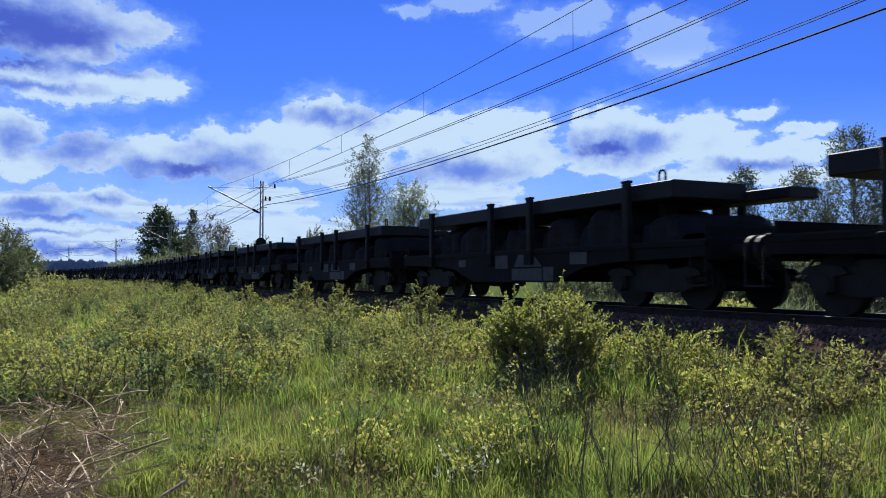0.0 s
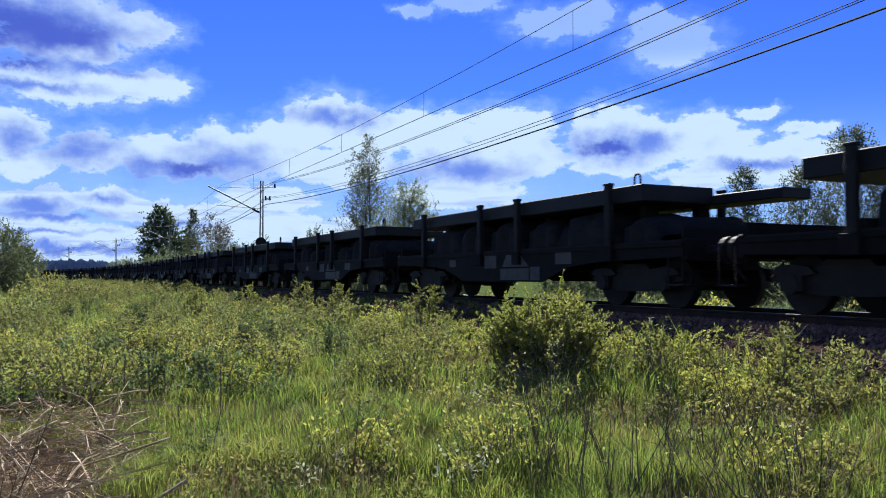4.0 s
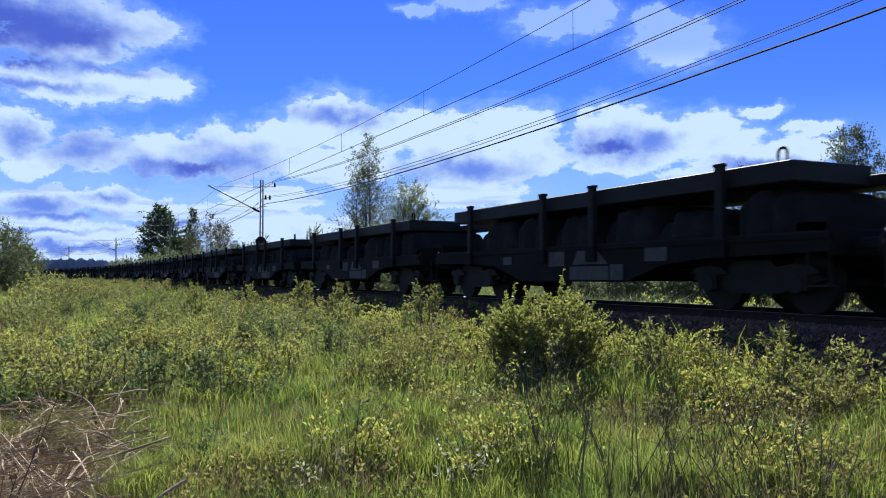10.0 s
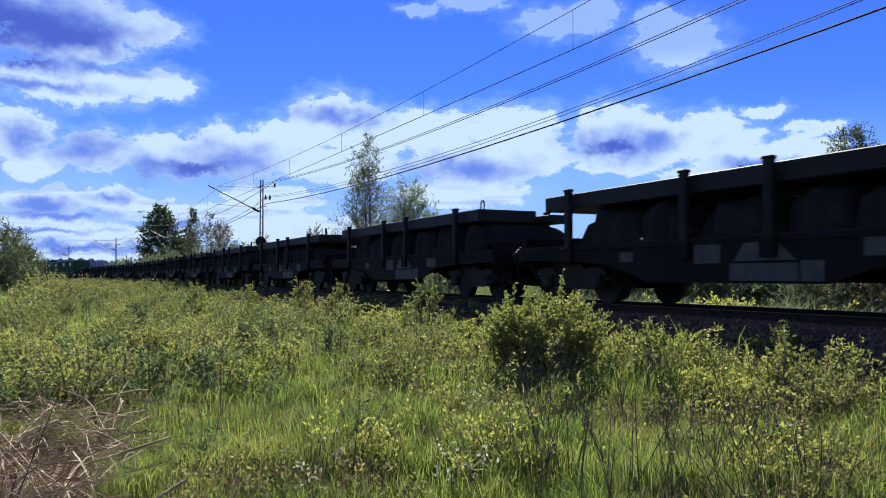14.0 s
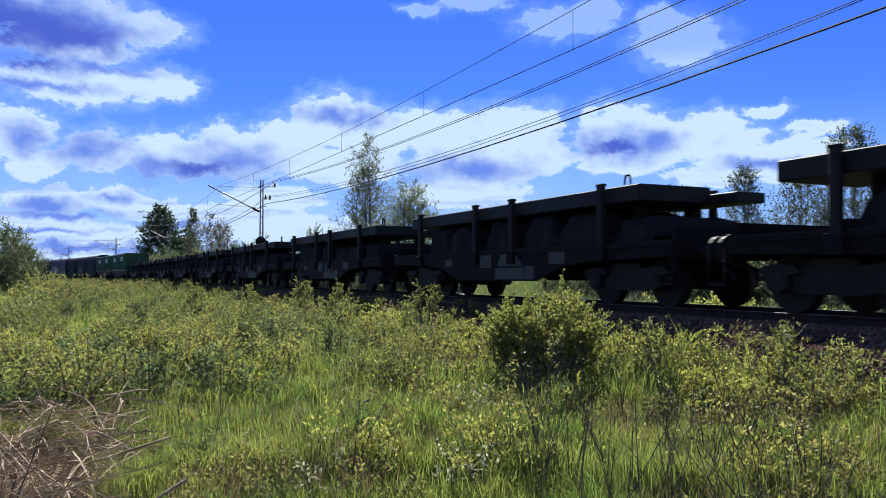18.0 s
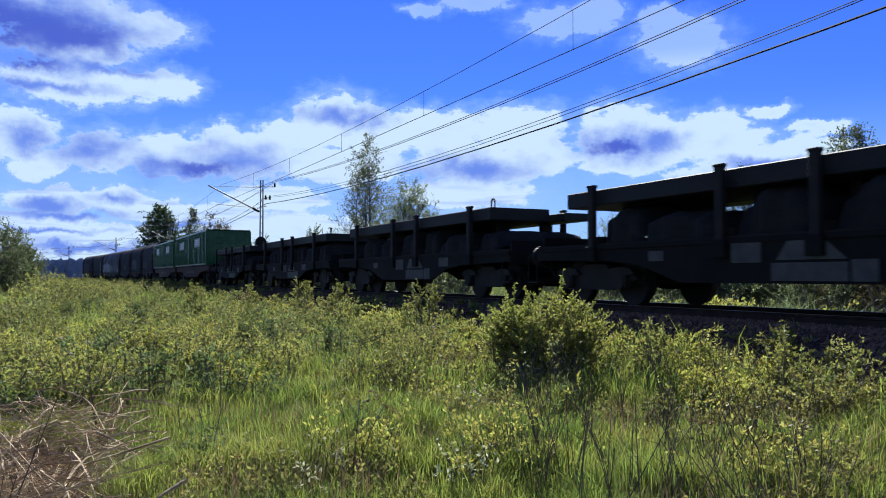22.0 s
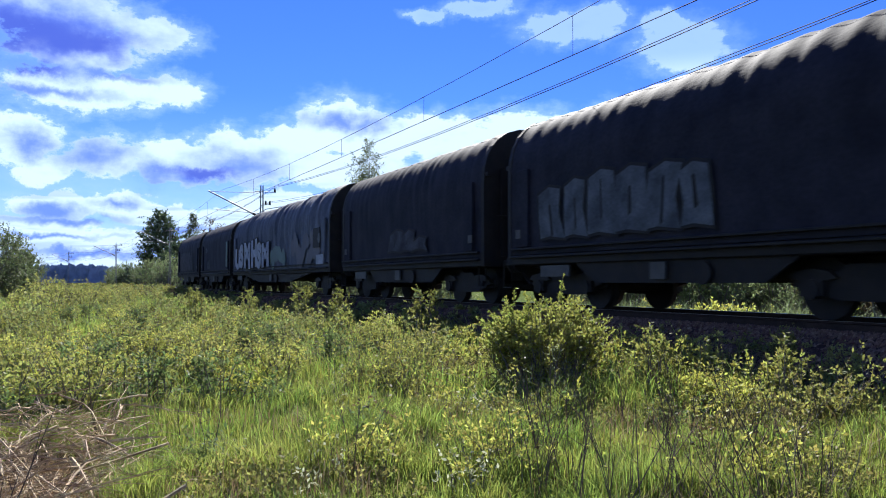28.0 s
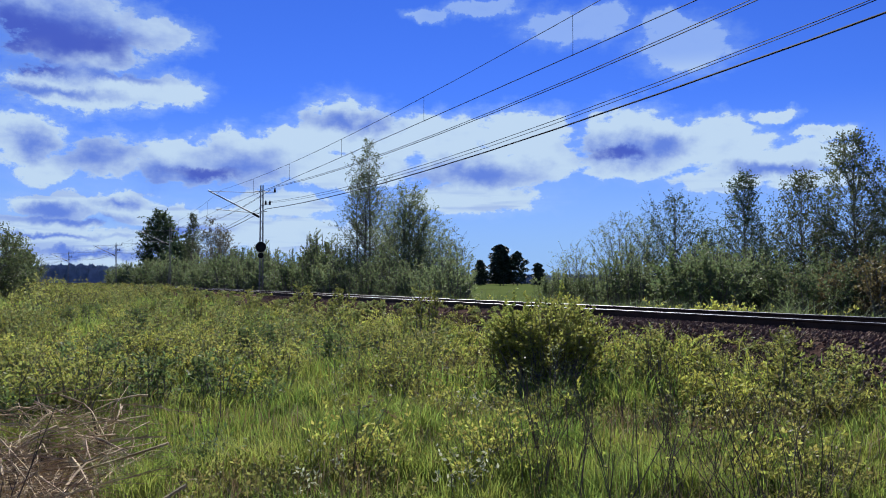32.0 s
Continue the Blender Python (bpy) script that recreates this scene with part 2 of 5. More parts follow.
def build_track():
    base = tagged(new("railway_track"), "single electrified railway track with two worn steel rails", "railway track", kind="structure")
    ss = np.concatenate([np.arange(-640, -92, 6.0), [-92, -40, 10, 640]])
    rail = [(-0.07, -0.165), (-0.07, -0.15), (-0.012, -0.13), (-0.012, -0.045), (-0.036, -0.032), (-0.036, -0.006), (0.036, -0.006), (0.036, -0.032), (0.012, -0.045), (0.012, -0.13), (0.07, -0.15), (0.07, -0.165)]
    head = [(-0.034, -0.008), (-0.034, -0.003), (-0.017, 0.0), (0.017, 0.0), (0.034, -0.004), (0.034, -0.008)]
    for l in (NEAR_RAIL, NEAR_RAIL + 1.6):
        r = sweep(rail, l, "rail", M_RAIL, ss, base)
        sweep(head, l, "running_surface", M_RUNNING, ss, r)
    bm = bmesh.new()
    prism(bm, [(-1.3, -0.36), (1.3, -0.36), (1.3, -0.17), (1.2, -0.155), (0.5, -0.155), (0.35, -0.2), (-0.35, -0.2), (-0.5, -0.155), (-1.2, -0.155), (-1.3, -0.17)], -0.13, 0.13, axis="x")
    me = mesh_of("sleeper", bm, M_SLEEPER)
    for i in range(150):
        part("sleeper", me, M_SLEEPER, base, at=pose(2 - 0.61 * i, TRACK_Y, 0.012))


def build_stones():
    """Loose crushed stone on the near shoulder, one joined mass."""
    rng = np.random.default_rng(5)
    n = 20000
    x = np.where(rng.random(n) < 0.7, rng.uniform(-17, -5, n), rng.uniform(-40, -16, n))
    l = rng.uniform(8.0, 9.95, n)
    z = np.interp(l, [8.0, 8.25, 8.7, 9.25, 9.95], [-0.66, -0.54, -0.37, -0.15, -0.14])
    r = rng.uniform(0.02, 0.045, n)
    base = np.array([[1, 0, 0], [0, 1, 0], [-1, 0, 0], [0, -1, 0], [0, 0, 1], [0, 0, -1]], float)
    v = base[None] * r[:, None, None] * rng.uniform(0.6, 1.25, (n, 6, 1))
    a = rng.uniform(0, 6.28, n)
    c, s = np.cos(a), np.sin(a)
    v = np.stack([v[..., 0] * c[:, None] - v[..., 1] * s[:, None] + v[..., 2] * 0.4, v[..., 0] * s[:, None] + v[..., 1] * c[:, None], v[..., 2] + v[..., 0] * 0.5], -1)
    v += np.stack([x, l, z], -1)[:, None]
    tri = np.array([(0, 1, 4), (1, 2, 4), (2, 3, 4), (3, 0, 4), (1, 0, 5), (2, 1, 5), (3, 2, 5), (0, 3, 5)])
    f = (tri[None] + 6 * np.arange(n)[:, None, None]).reshape(-1, 3)
    me = bpy.data.meshes.new("ballast_stones")
    me.from_pydata(v.reshape(-1, 3).tolist(), [], f.tolist())
    me.materials.append(M_STONE)
    tagged(new("ballast_stones", me), "loose reddish-grey crushed stones on the embankment shoulder", "ballast stones", kind="stuff")


build_ground()
build_track()
build_stones()

# ---- overhead line ----
MASTS = (-220.0, -167.0, -115.0, -62.4, -2.0)
MAST_L = 14.1


def build_mast():
    m = tagged(new("catenary_mast"), "slender grey lattice steel mast carrying the overhead line", "catenary mast", "masts along the track")
    h = 9.2
    for dx in (-1, 1):
        for dy in (-1, 1):
            part("upright", R((dx * 0.16, dy * 0.13, 0), (dx * 0.085, dy * 0.085, h), 0.032, 0.026, 6), M_GALV, m)
    bm = bmesh.new()
    for i in range(15):
        z0, z1 = i * h / 15, (i + 1) * h / 15
        w0, w1 = 0.16 - 0.075 * z0 / h, 0.16 - 0.075 * z1 / h
        g = 1 if i % 2 else -1
        rod(bm, (-w0 * g, -0.12, z0), (w1 * g, -0.11, z1), 0.014, n=4)
        rod(bm, (-w0, -0.12 * g, z0), (-w1, 0.11 * g, z1), 0.014, n=4)
        rod(bm, (-w0, -0.12, z0), (w0, -0.12, z0), 0.012, n=4)
    part("lacing", bm, M_GALV, m)
    part("foot", B(-0.35, 0.35, -0.35, 0.35, -0.35, 0.06, bevel=0.03), M_CONCRETE, m, "concrete footing")
    arm = part("cantilever_arm", R((0, -0.12, 6.75), (0, -4.0, 8.6), 0.05, n=8), M_GALV, m)
    part("insulator", R((0, -0.2, 6.78), (0, -0.7, 7.02), 0.09, n=8), M_STEEL, arm)
    part("stay_rod", R((0, -0.1, 8.62), (0, -3.85, 8.56), 0.018, n=6), M_GALV, m)
    part("steady_arm", R((0, -0.3, 7.05), (0, -3.4, 7.22), 0.022, n=6), M_GALV, m)
    for z, y1, name in ((8.72, -0.55, "top_bracket"), (8.72, 1.0, "feeder_bracket"), (7.78, 0.62, "cable_bracket"), (7.2, 0.4, "lower_bracket")):
        part(name, R((0, 0, z), (0, y1, z), 0.03, n=6), M_GALV, m)
    for y, z in ((1.0, 8.86), (0.62, 7.88), (0.3, 7.88)):
        part("insulator", R((0, y, z - 0.16), (0, y, z + 0.16), 0.085, 0.06, 8), M_STEEL, m, "dark ribbed insulator")
    return m


mast = build_mast()
for i, s in enumerate(MASTS):
    x, y = beside(s, MAST_L)
    a = track(s)[2]
    (mast if i == 0 else copy_thing(mast, pose(0, 0, 0))).matrix_basis = pose(x, y, -1.25, rz=math.degrees(a))

sig = tagged(new("signal_head"), "round black railway signal discs fixed to a mast, seen from behind", "railway signal")
sig.matrix_basis = pose(-62.1, MAST_L - 0.1, 0)
part("large_disc", R((0.14, -0.05, 3.2), (0.20, -0.05, 3.2), 0.40, n=24), M_STEEL, sig)
part("small_disc", R((0.14, -0.05, 2.55), (0.20, -0.05, 2.55), 0.22, n=20), M_STEEL, sig)
part("lamp_housing", B(0.0, 0.15, -0.2, 0.1, 2.95, 3.45, bevel=0.03), M_STEEL, sig)
part("bracket", B(-0.15, 0.02, -0.06, 0.0, 2.4, 3.35), M_GALV, sig)


def wire(name, label, points, r):
    segs = [(*a, r, *b, r) for a, b in zip(points[:-1], points[1:])]
    me = tube_mesh(name, segs, 6)
    me.materials.append(M_WIRE)
    return tagged(new(name, me), label, "overhead wire", "overhead wires")


def hang(l0, z0, sag, stops, steps=12):
    """Points of a wire that sags between its supports."""
    out = []
    for a, b in zip(stops[:-1], stops[1:]):
        for k in range(steps):
            u = k / steps
            x, y = beside(a + (b - a) * u, l0)
            out.append((x, y, z0 - sag * 4 * u * (1 - u)))
    out.append((*beside(stops[-1], l0), z0))
    return out


STOPS = (-330, -274, *MASTS, 58, 118)
contact = wire("contact_wire", "taut bare copper contact wire above the track", hang(TRACK_Y, 6.05, 0.08, STOPS), 0.011)
messenger = wire("messenger_wire", "thin catenary wire sagging above the contact wire", hang(TRACK_Y, 7.45, 0.70, STOPS), 0.009)
for a, b in zip(STOPS[:-1], STOPS[1:]):
    for k in range(6):
        u = (11.0 + 8.8 * k) / (b - a)
        if u > 0.95:
            continue
        x, y = beside(a + (b - a) * u, TRACK_Y)
        part("dropper", R((x, y, 6.05 - 0.32 * u * (1 - u)), (x, y, 7.45 - 2.8 * u * (1 - u)), 0.007, n=4), M_WIRE, messenger)
wire("feeder_wire", "twin return wire carried on the mast tops", hang(MAST_L + 1.0, 7.85, 0.80, STOPS), 0.014)
wire("feeder_wire", "twin return wire carried on the mast tops", hang(MAST_L + 1.0, 7.93, 0.80, STOPS), 0.012)
wire("line_wire", "thin wire strung along the masts", hang(MAST_L + 0.62, 6.72, 0.94, STOPS), 0.011)
wire("line_wire", "thin wire strung along the masts", hang(MAST_L + 0.3, 6.6, 1.07, STOPS), 0.010)
wire("cable", "thick black cable slung along the masts", hang(MAST_L + 0.35, 6.15, 0.75, STOPS), 0.024)

# ---- train ----
RUN = 17.0              # speed at 24.5 s, metres a second
GAIN = 0.14             # the train is gathering speed
ROLLING = []            # (thing, place along the train)


def rolls(ob, u):
    ROLLING.append((ob, u))
    return ob


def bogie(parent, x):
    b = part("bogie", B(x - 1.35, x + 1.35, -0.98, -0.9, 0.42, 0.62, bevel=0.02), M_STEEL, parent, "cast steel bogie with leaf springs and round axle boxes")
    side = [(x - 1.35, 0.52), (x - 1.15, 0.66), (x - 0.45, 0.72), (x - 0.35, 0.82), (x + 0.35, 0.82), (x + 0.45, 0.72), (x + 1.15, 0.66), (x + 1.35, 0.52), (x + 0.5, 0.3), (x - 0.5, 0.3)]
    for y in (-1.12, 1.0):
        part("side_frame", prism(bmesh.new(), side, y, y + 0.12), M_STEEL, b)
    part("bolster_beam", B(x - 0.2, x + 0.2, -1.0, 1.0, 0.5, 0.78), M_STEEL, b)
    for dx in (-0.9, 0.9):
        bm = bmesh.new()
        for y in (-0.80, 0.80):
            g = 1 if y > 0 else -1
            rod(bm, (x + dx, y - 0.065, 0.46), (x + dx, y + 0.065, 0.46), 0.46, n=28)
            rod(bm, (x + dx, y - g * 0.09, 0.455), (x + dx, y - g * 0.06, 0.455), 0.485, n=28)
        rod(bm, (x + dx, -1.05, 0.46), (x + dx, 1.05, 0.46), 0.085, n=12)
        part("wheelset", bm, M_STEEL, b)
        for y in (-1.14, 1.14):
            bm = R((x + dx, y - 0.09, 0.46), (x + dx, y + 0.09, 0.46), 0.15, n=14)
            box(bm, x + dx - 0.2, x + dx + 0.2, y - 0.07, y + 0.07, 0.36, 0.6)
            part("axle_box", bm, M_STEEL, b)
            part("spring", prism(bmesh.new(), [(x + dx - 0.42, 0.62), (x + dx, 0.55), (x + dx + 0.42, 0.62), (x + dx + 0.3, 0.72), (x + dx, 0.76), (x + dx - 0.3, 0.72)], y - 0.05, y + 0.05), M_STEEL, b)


def gear(parent, half):
    """Buffers, couplers and end steps."""
    for g in (-1, 1):
        for y in (-0.88, 0.88):
            b = part("buffer", R((g * (half - 0.02), y, 1.02), (g * (half + 0.45), y, 1.02), 0.10, n=12), M_STEEL, parent)
            part("buffer_head", R((g * (half + 0.45), y, 1.02), (g * (half + 0.55), y, 1.02), 0.23, n=18), M_STEEL, b)
        part("coupling_hook", R((g * half, 0, 0.98), (g * (half + 0.5), 0, 0.94), 0.06, n=8), M_STEEL, parent)
        part("brake_hose", R((g * (half - 0.05), -0.4, 0.9), (g * (half + 0.35), -0.35, 0.5), 0.03, n=8), M_STEEL, parent)
        bm = bmesh.new()
        box(bm, g * half - 0.45, g * half - 0.05, -1.42, -1.18, 0.42, 0.45)
        rod(bm, (g * half - 0.43, -1.4, 0.44), (g * half - 0.43, -1.4, 1.05), 0.014, n=5)
        rod(bm, (g * half - 0.07, -1.4, 0.44), (g * half - 0.07, -1.4, 1.05), 0.014, n=5)
        part("foot_step", bm, M_STEEL, parent)


FLAT_PITCH = 14.16
FLAT_CENTRE = -15.3 + 5.5


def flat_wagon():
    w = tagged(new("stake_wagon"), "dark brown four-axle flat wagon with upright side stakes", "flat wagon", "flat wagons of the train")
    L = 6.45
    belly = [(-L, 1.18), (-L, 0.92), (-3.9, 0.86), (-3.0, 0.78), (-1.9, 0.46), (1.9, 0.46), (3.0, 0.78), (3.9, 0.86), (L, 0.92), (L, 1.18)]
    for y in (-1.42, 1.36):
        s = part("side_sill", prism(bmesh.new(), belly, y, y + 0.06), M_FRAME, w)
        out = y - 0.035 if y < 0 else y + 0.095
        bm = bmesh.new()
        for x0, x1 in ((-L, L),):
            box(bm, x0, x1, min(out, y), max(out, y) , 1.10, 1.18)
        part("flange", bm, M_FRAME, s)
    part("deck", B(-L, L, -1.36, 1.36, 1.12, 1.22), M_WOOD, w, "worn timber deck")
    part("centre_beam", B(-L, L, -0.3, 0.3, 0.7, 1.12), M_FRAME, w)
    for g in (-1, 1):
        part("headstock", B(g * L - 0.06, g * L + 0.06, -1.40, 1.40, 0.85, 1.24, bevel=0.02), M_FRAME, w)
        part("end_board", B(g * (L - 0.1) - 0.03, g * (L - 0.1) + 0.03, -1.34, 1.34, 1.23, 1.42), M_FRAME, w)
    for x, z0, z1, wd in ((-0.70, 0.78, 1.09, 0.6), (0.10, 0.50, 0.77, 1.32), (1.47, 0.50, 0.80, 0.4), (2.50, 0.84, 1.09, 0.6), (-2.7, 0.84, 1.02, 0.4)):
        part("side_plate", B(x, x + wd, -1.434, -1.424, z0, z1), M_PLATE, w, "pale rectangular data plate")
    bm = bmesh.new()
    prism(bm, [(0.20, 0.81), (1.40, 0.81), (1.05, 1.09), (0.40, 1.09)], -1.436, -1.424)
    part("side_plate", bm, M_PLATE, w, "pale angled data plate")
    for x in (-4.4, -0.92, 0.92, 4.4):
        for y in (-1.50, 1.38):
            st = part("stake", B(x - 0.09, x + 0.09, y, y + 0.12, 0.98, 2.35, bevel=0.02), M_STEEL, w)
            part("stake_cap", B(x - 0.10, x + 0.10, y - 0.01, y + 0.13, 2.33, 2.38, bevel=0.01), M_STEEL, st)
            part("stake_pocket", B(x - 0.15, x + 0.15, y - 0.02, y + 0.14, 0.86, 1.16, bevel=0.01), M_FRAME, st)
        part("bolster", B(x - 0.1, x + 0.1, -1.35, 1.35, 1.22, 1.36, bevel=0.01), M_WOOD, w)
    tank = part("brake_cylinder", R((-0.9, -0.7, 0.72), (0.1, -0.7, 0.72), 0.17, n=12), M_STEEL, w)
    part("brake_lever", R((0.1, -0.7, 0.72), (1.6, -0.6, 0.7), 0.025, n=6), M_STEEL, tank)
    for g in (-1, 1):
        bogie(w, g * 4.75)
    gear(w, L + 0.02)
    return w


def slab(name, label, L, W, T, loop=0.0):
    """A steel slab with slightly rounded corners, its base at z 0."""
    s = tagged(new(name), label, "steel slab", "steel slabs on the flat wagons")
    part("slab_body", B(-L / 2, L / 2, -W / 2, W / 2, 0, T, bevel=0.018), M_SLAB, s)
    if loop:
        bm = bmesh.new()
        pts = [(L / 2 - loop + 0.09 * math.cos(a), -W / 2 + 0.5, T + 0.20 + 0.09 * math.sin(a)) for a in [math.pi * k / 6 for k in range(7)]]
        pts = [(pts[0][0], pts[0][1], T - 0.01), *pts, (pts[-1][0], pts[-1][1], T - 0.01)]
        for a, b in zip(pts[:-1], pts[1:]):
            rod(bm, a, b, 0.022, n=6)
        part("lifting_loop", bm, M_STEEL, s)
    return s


def bundle(seed):
    """A lumpy rounded mass one metre long and high, its base at z 0."""
    nx, nk = 14, 16
    p = np.zeros((nx + 1, nk + 1, 3))
    for i in range(nx + 1):
        q = 2 * i / nx - 1
        end = (1 - abs(q) ** 3.5) ** 0.5 * 0.75 + 0.25 if abs(q) < 1 else 0.25
        for j in range(nk + 1):
            a = math.pi * j / nk
            c, z = math.copysign(abs(math.cos(a)) ** 0.5, math.cos(a)), math.sin(a) ** 0.35
            w = 1 + 0.14 * noise.noise((q * 2.2, c * 2, seed)) + 0.09 * noise.noise((q * 7, c * 6, seed))
            p[i, j] = q / 2, c * 1.18 * (0.9 + 0.1 * end) * w, max(0.0, z * end * w)
    me = grid_mesh("steel_casting", p)
    me.materials.append(M_SCALE)
    return me


BUNDLES = [bundle(900 + 13 * k) for k in range(5)]


def load_flat(k, u):
    """The load of one wagon: rounded bundles below, a raised long slab, a narrow one at the far side."""
    rng = random.Random(40 + k)
    out = []
    ends = [-4.25, -2.7 + rng.uniform(-0.4, 0.4), -1.07, None, -0.77, 0.77, None, 1.07, 2.6 + rng.uniform(-0.5, 0.5), 4.25, None, 4.55, 5.65]
    for x0, x1 in zip(ends[:-1], ends[1:]):
        if x0 is None or x1 is None:
            continue
        me = rng.choice(BUNDLES)
        o = tagged(new("steel_casting", me), "black rounded steel casting lying low on the wagon's deck", "steel casting", "steel castings on the flat wagons")
        o.matrix_basis = pose((x0 + x1) / 2, 0, 1.222) @ Matrix.Diagonal(((x1 - x0) * 0.985, 1.1, rng.choice((0.5, 0.64, 0.70, 0.73, 0.74)), 1))
        out.append(o)
    for x in (-4.4, -0.92, 0.92, 4.4):
        d = tagged(new("timber_bearer"), "grey squared timber bearer upright under the raised steel slabs", "timber bearer", "timber bearers between slabs")
        part("beam", B(-0.10, 0.10, -0.16, 0.16, 0, 0.62, bevel=0.01), M_WOOD, d)
        d.matrix_basis = pose(x, -0.45, 1.36)
        out.append(d)
        if abs(x) > 2:
            e = copy_thing(d, pose(x, 0.88, 1.36))
            out.append(e)
    L3 = rng.uniform(10.7, 11.3)
    short = 1.1 if k == 24 else 0.0
    c = slab("steel_slab", "long thick dark steel slab raised on top of the load", L3 - short, 1.75, 0.32, loop=rng.uniform(0.5, 1.0))
    c.matrix_basis = pose(rng.uniform(-0.12, 0.12) + short / 2, -0.45, 1.98)
    out.append(c)
    e = slab("steel_slab", "narrow dark steel slab on the far side of the load", rng.uniform(10.4, 12.6), 0.75, 0.2)
    e.matrix_basis = pose(rng.uniform(0.0, 0.7), 0.88, 1.98)
    out.append(e)
    for o in out:
        rolls(o, u)


wagon = flat_wagon()
N_FLAT = 29
for k in range(N_FLAT):
    u = FLAT_CENTRE + FLAT_PITCH * k
    rolls(wagon if k == 0 else copy_thing(wagon, pose(0, 0, 0)), u)
    load_flat(k, u)


M_RUST = material("rusty_brown_paint", (0.058, 0.030, 0.025), (0.036, 0.021, 0.018), spec=0.15, rough=0.75, scale=2.0, fine=40)


def carrier():
    w = tagged(new("container_wagon"), "brown four-axle container wagon with a fish-bellied frame", "container wagon", "container wagons of the train")
    L = 8.35
    belly = [(-L, 1.36), (-L, 0.95), (-5.0, 0.92), (-4.0, 0.72), (-3.2, 0.50), (3.2, 0.50), (4.0, 0.72), (5.0, 0.92), (L, 0.95), (L, 1.36)]
    for y in (-1.40, 1.34):
        part("side_sill", prism(bmesh.new(), belly, y, y + 0.06), M_RUST, w)
    part("deck_frame", B(-L, L, -1.34, 1.34, 1.10, 1.375), M_RUST, w)
    part("centre_beam", B(-L, L, -0.3, 0.3, 0.65, 1.10), M_RUST, w)
    for g in (-1, 1):
        part("headstock", B(g * L - 0.06, g * L + 0.06, -1.40, 1.40, 0.85, 1.24, bevel=0.02), M_RUST, w)
    for x in (-2.6, -1.5, -0.3, 1.1):
        part("side_plate", B(x, x + 0.55, -1.414, -1.404, 0.82, 1.02), M_PLATE, w, "pale rectangular data plate")
    for x in (-8.0, -0.25, 0.25, 8.0):
        for y in (-1.2, 1.2):
            part("container_lock", B(x - 0.12, x + 0.12, y - 0.12, y + 0.12, 1.375, 1.408), M_STEEL, w)
    for g in (-1, 1):
        bogie(w, g * 6.2)
    gear(w, L + 0.02)
    return w


M_PANEL = material("pale_green_panel", (0.14, 0.19, 0.19), (0.085, 0.13, 0.12), rough=0.4, scale=2.0, fine=20, bump=0.1)


def container(L):
    """A ribbed open-topped box, its base at z 0."""
    c = tagged(new("ribbed_container"), "dark green ribbed steel bulk container with pale stickers", "container", "green containers on the train")
    H, W = 2.48, 1.50
    for y, g in ((-W, -1), (W, 1)):
        s = part("side_wall", B(-L / 2, L / 2, min(y, y - g * 0.05), max(y, y - g * 0.05), 0, H), M_GREEN, c)
        n = int(L / 0.60)
        for i in range(n + 1):
            x = -L / 2 + 0.06 + (L - 0.12) * i / n
            zs = [(0.1, H - 0.12)]
            if g < 0 and -2.1 < x - 0.4 < 0.6:
                zs = [(0.1, 1.35), (2.02, H - 0.12)]
            for z0, z1 in zs:
                part("rib", B(x - 0.06, x + 0.06, min(y, y + g * 0.10), max(y, y + g * 0.10), z0, z1, bevel=0.022), M_GREEN, s)
        part("top_rail", B(-L / 2, L / 2, y - 0.05, y + 0.05, H - 0.1, H + 0.02, bevel=0.01), M_GREEN, s)
        part("bottom_rail", B(-L / 2, L / 2, y - 0.04, y + 0.04, 0.0, 0.12, bevel=0.01), M_GREEN, s)
        if g < 0:
            p = part("sticker_panel", B(-1.55, 0.95, y - 0.03, y - 0.002, 1.38, 2.0), M_PANEL, s, "pale weathered sticker panel")
            bm = bmesh.new()
            for x0, x1, z0, z1 in ((-1.35, 0.6, 1.52, 1.60), (-1.2, 0.45, 1.66, 1.78), (-1.35, 0.55, 1.83, 1.92)):
                box(bm, x0, x1, y - 0.036, y - 0.0305, z0, z1)
            part("sticker", bm, M_SIGNAGE, p, "pale worn lettering bars")
            part("data_label", B(L / 2 - 1.3, L / 2 - 0.8, y - 0.012, y - 0.002, 0.38, 0.5), M_SIGNAGE, s)
            part("data_label", B(-L / 2 + 0.8, -L / 2 + 1.2, y - 0.012, y - 0.002, 0.25, 0.5), M_SIGNAGE, s)
    for g in (-1, 1):
        x = g * L / 2
        e = part("end_wall", B(min(x, x - g * 0.05), max(x, x - g * 0.05), -W + 0.05, W - 0.05, 0, H), M_GREEN, c)
        for i in range(6):
            y = -W + 0.1 + (2 * W - 0.2) * i / 5
            part("rib", B(min(x, x + g * 0.06), max(x, x + g * 0.06), y - 0.05, y + 0.05, 0.1, H - 0.1, bevel=0.014), M_GREEN, e)
        for z in (1.05, 1.5, 1.95):
            part("ladder_rung", R((x + g * 0.1, -0.95, z), (x + g * 0.1, -0.45, z), 0.018, n=6), M_STEEL, e)
        part("top_rail", B(min(x, x - g * 0.1), max(x, x - g * 0.1), -W, W, H - 0.1, H + 0.015), M_GREEN, e)
    part("floor", B(-L / 2 + 0.05, L / 2 - 0.05, -W + 0.05, W - 0.05, 0.02, 0.1), M_GREEN, c)
    return c


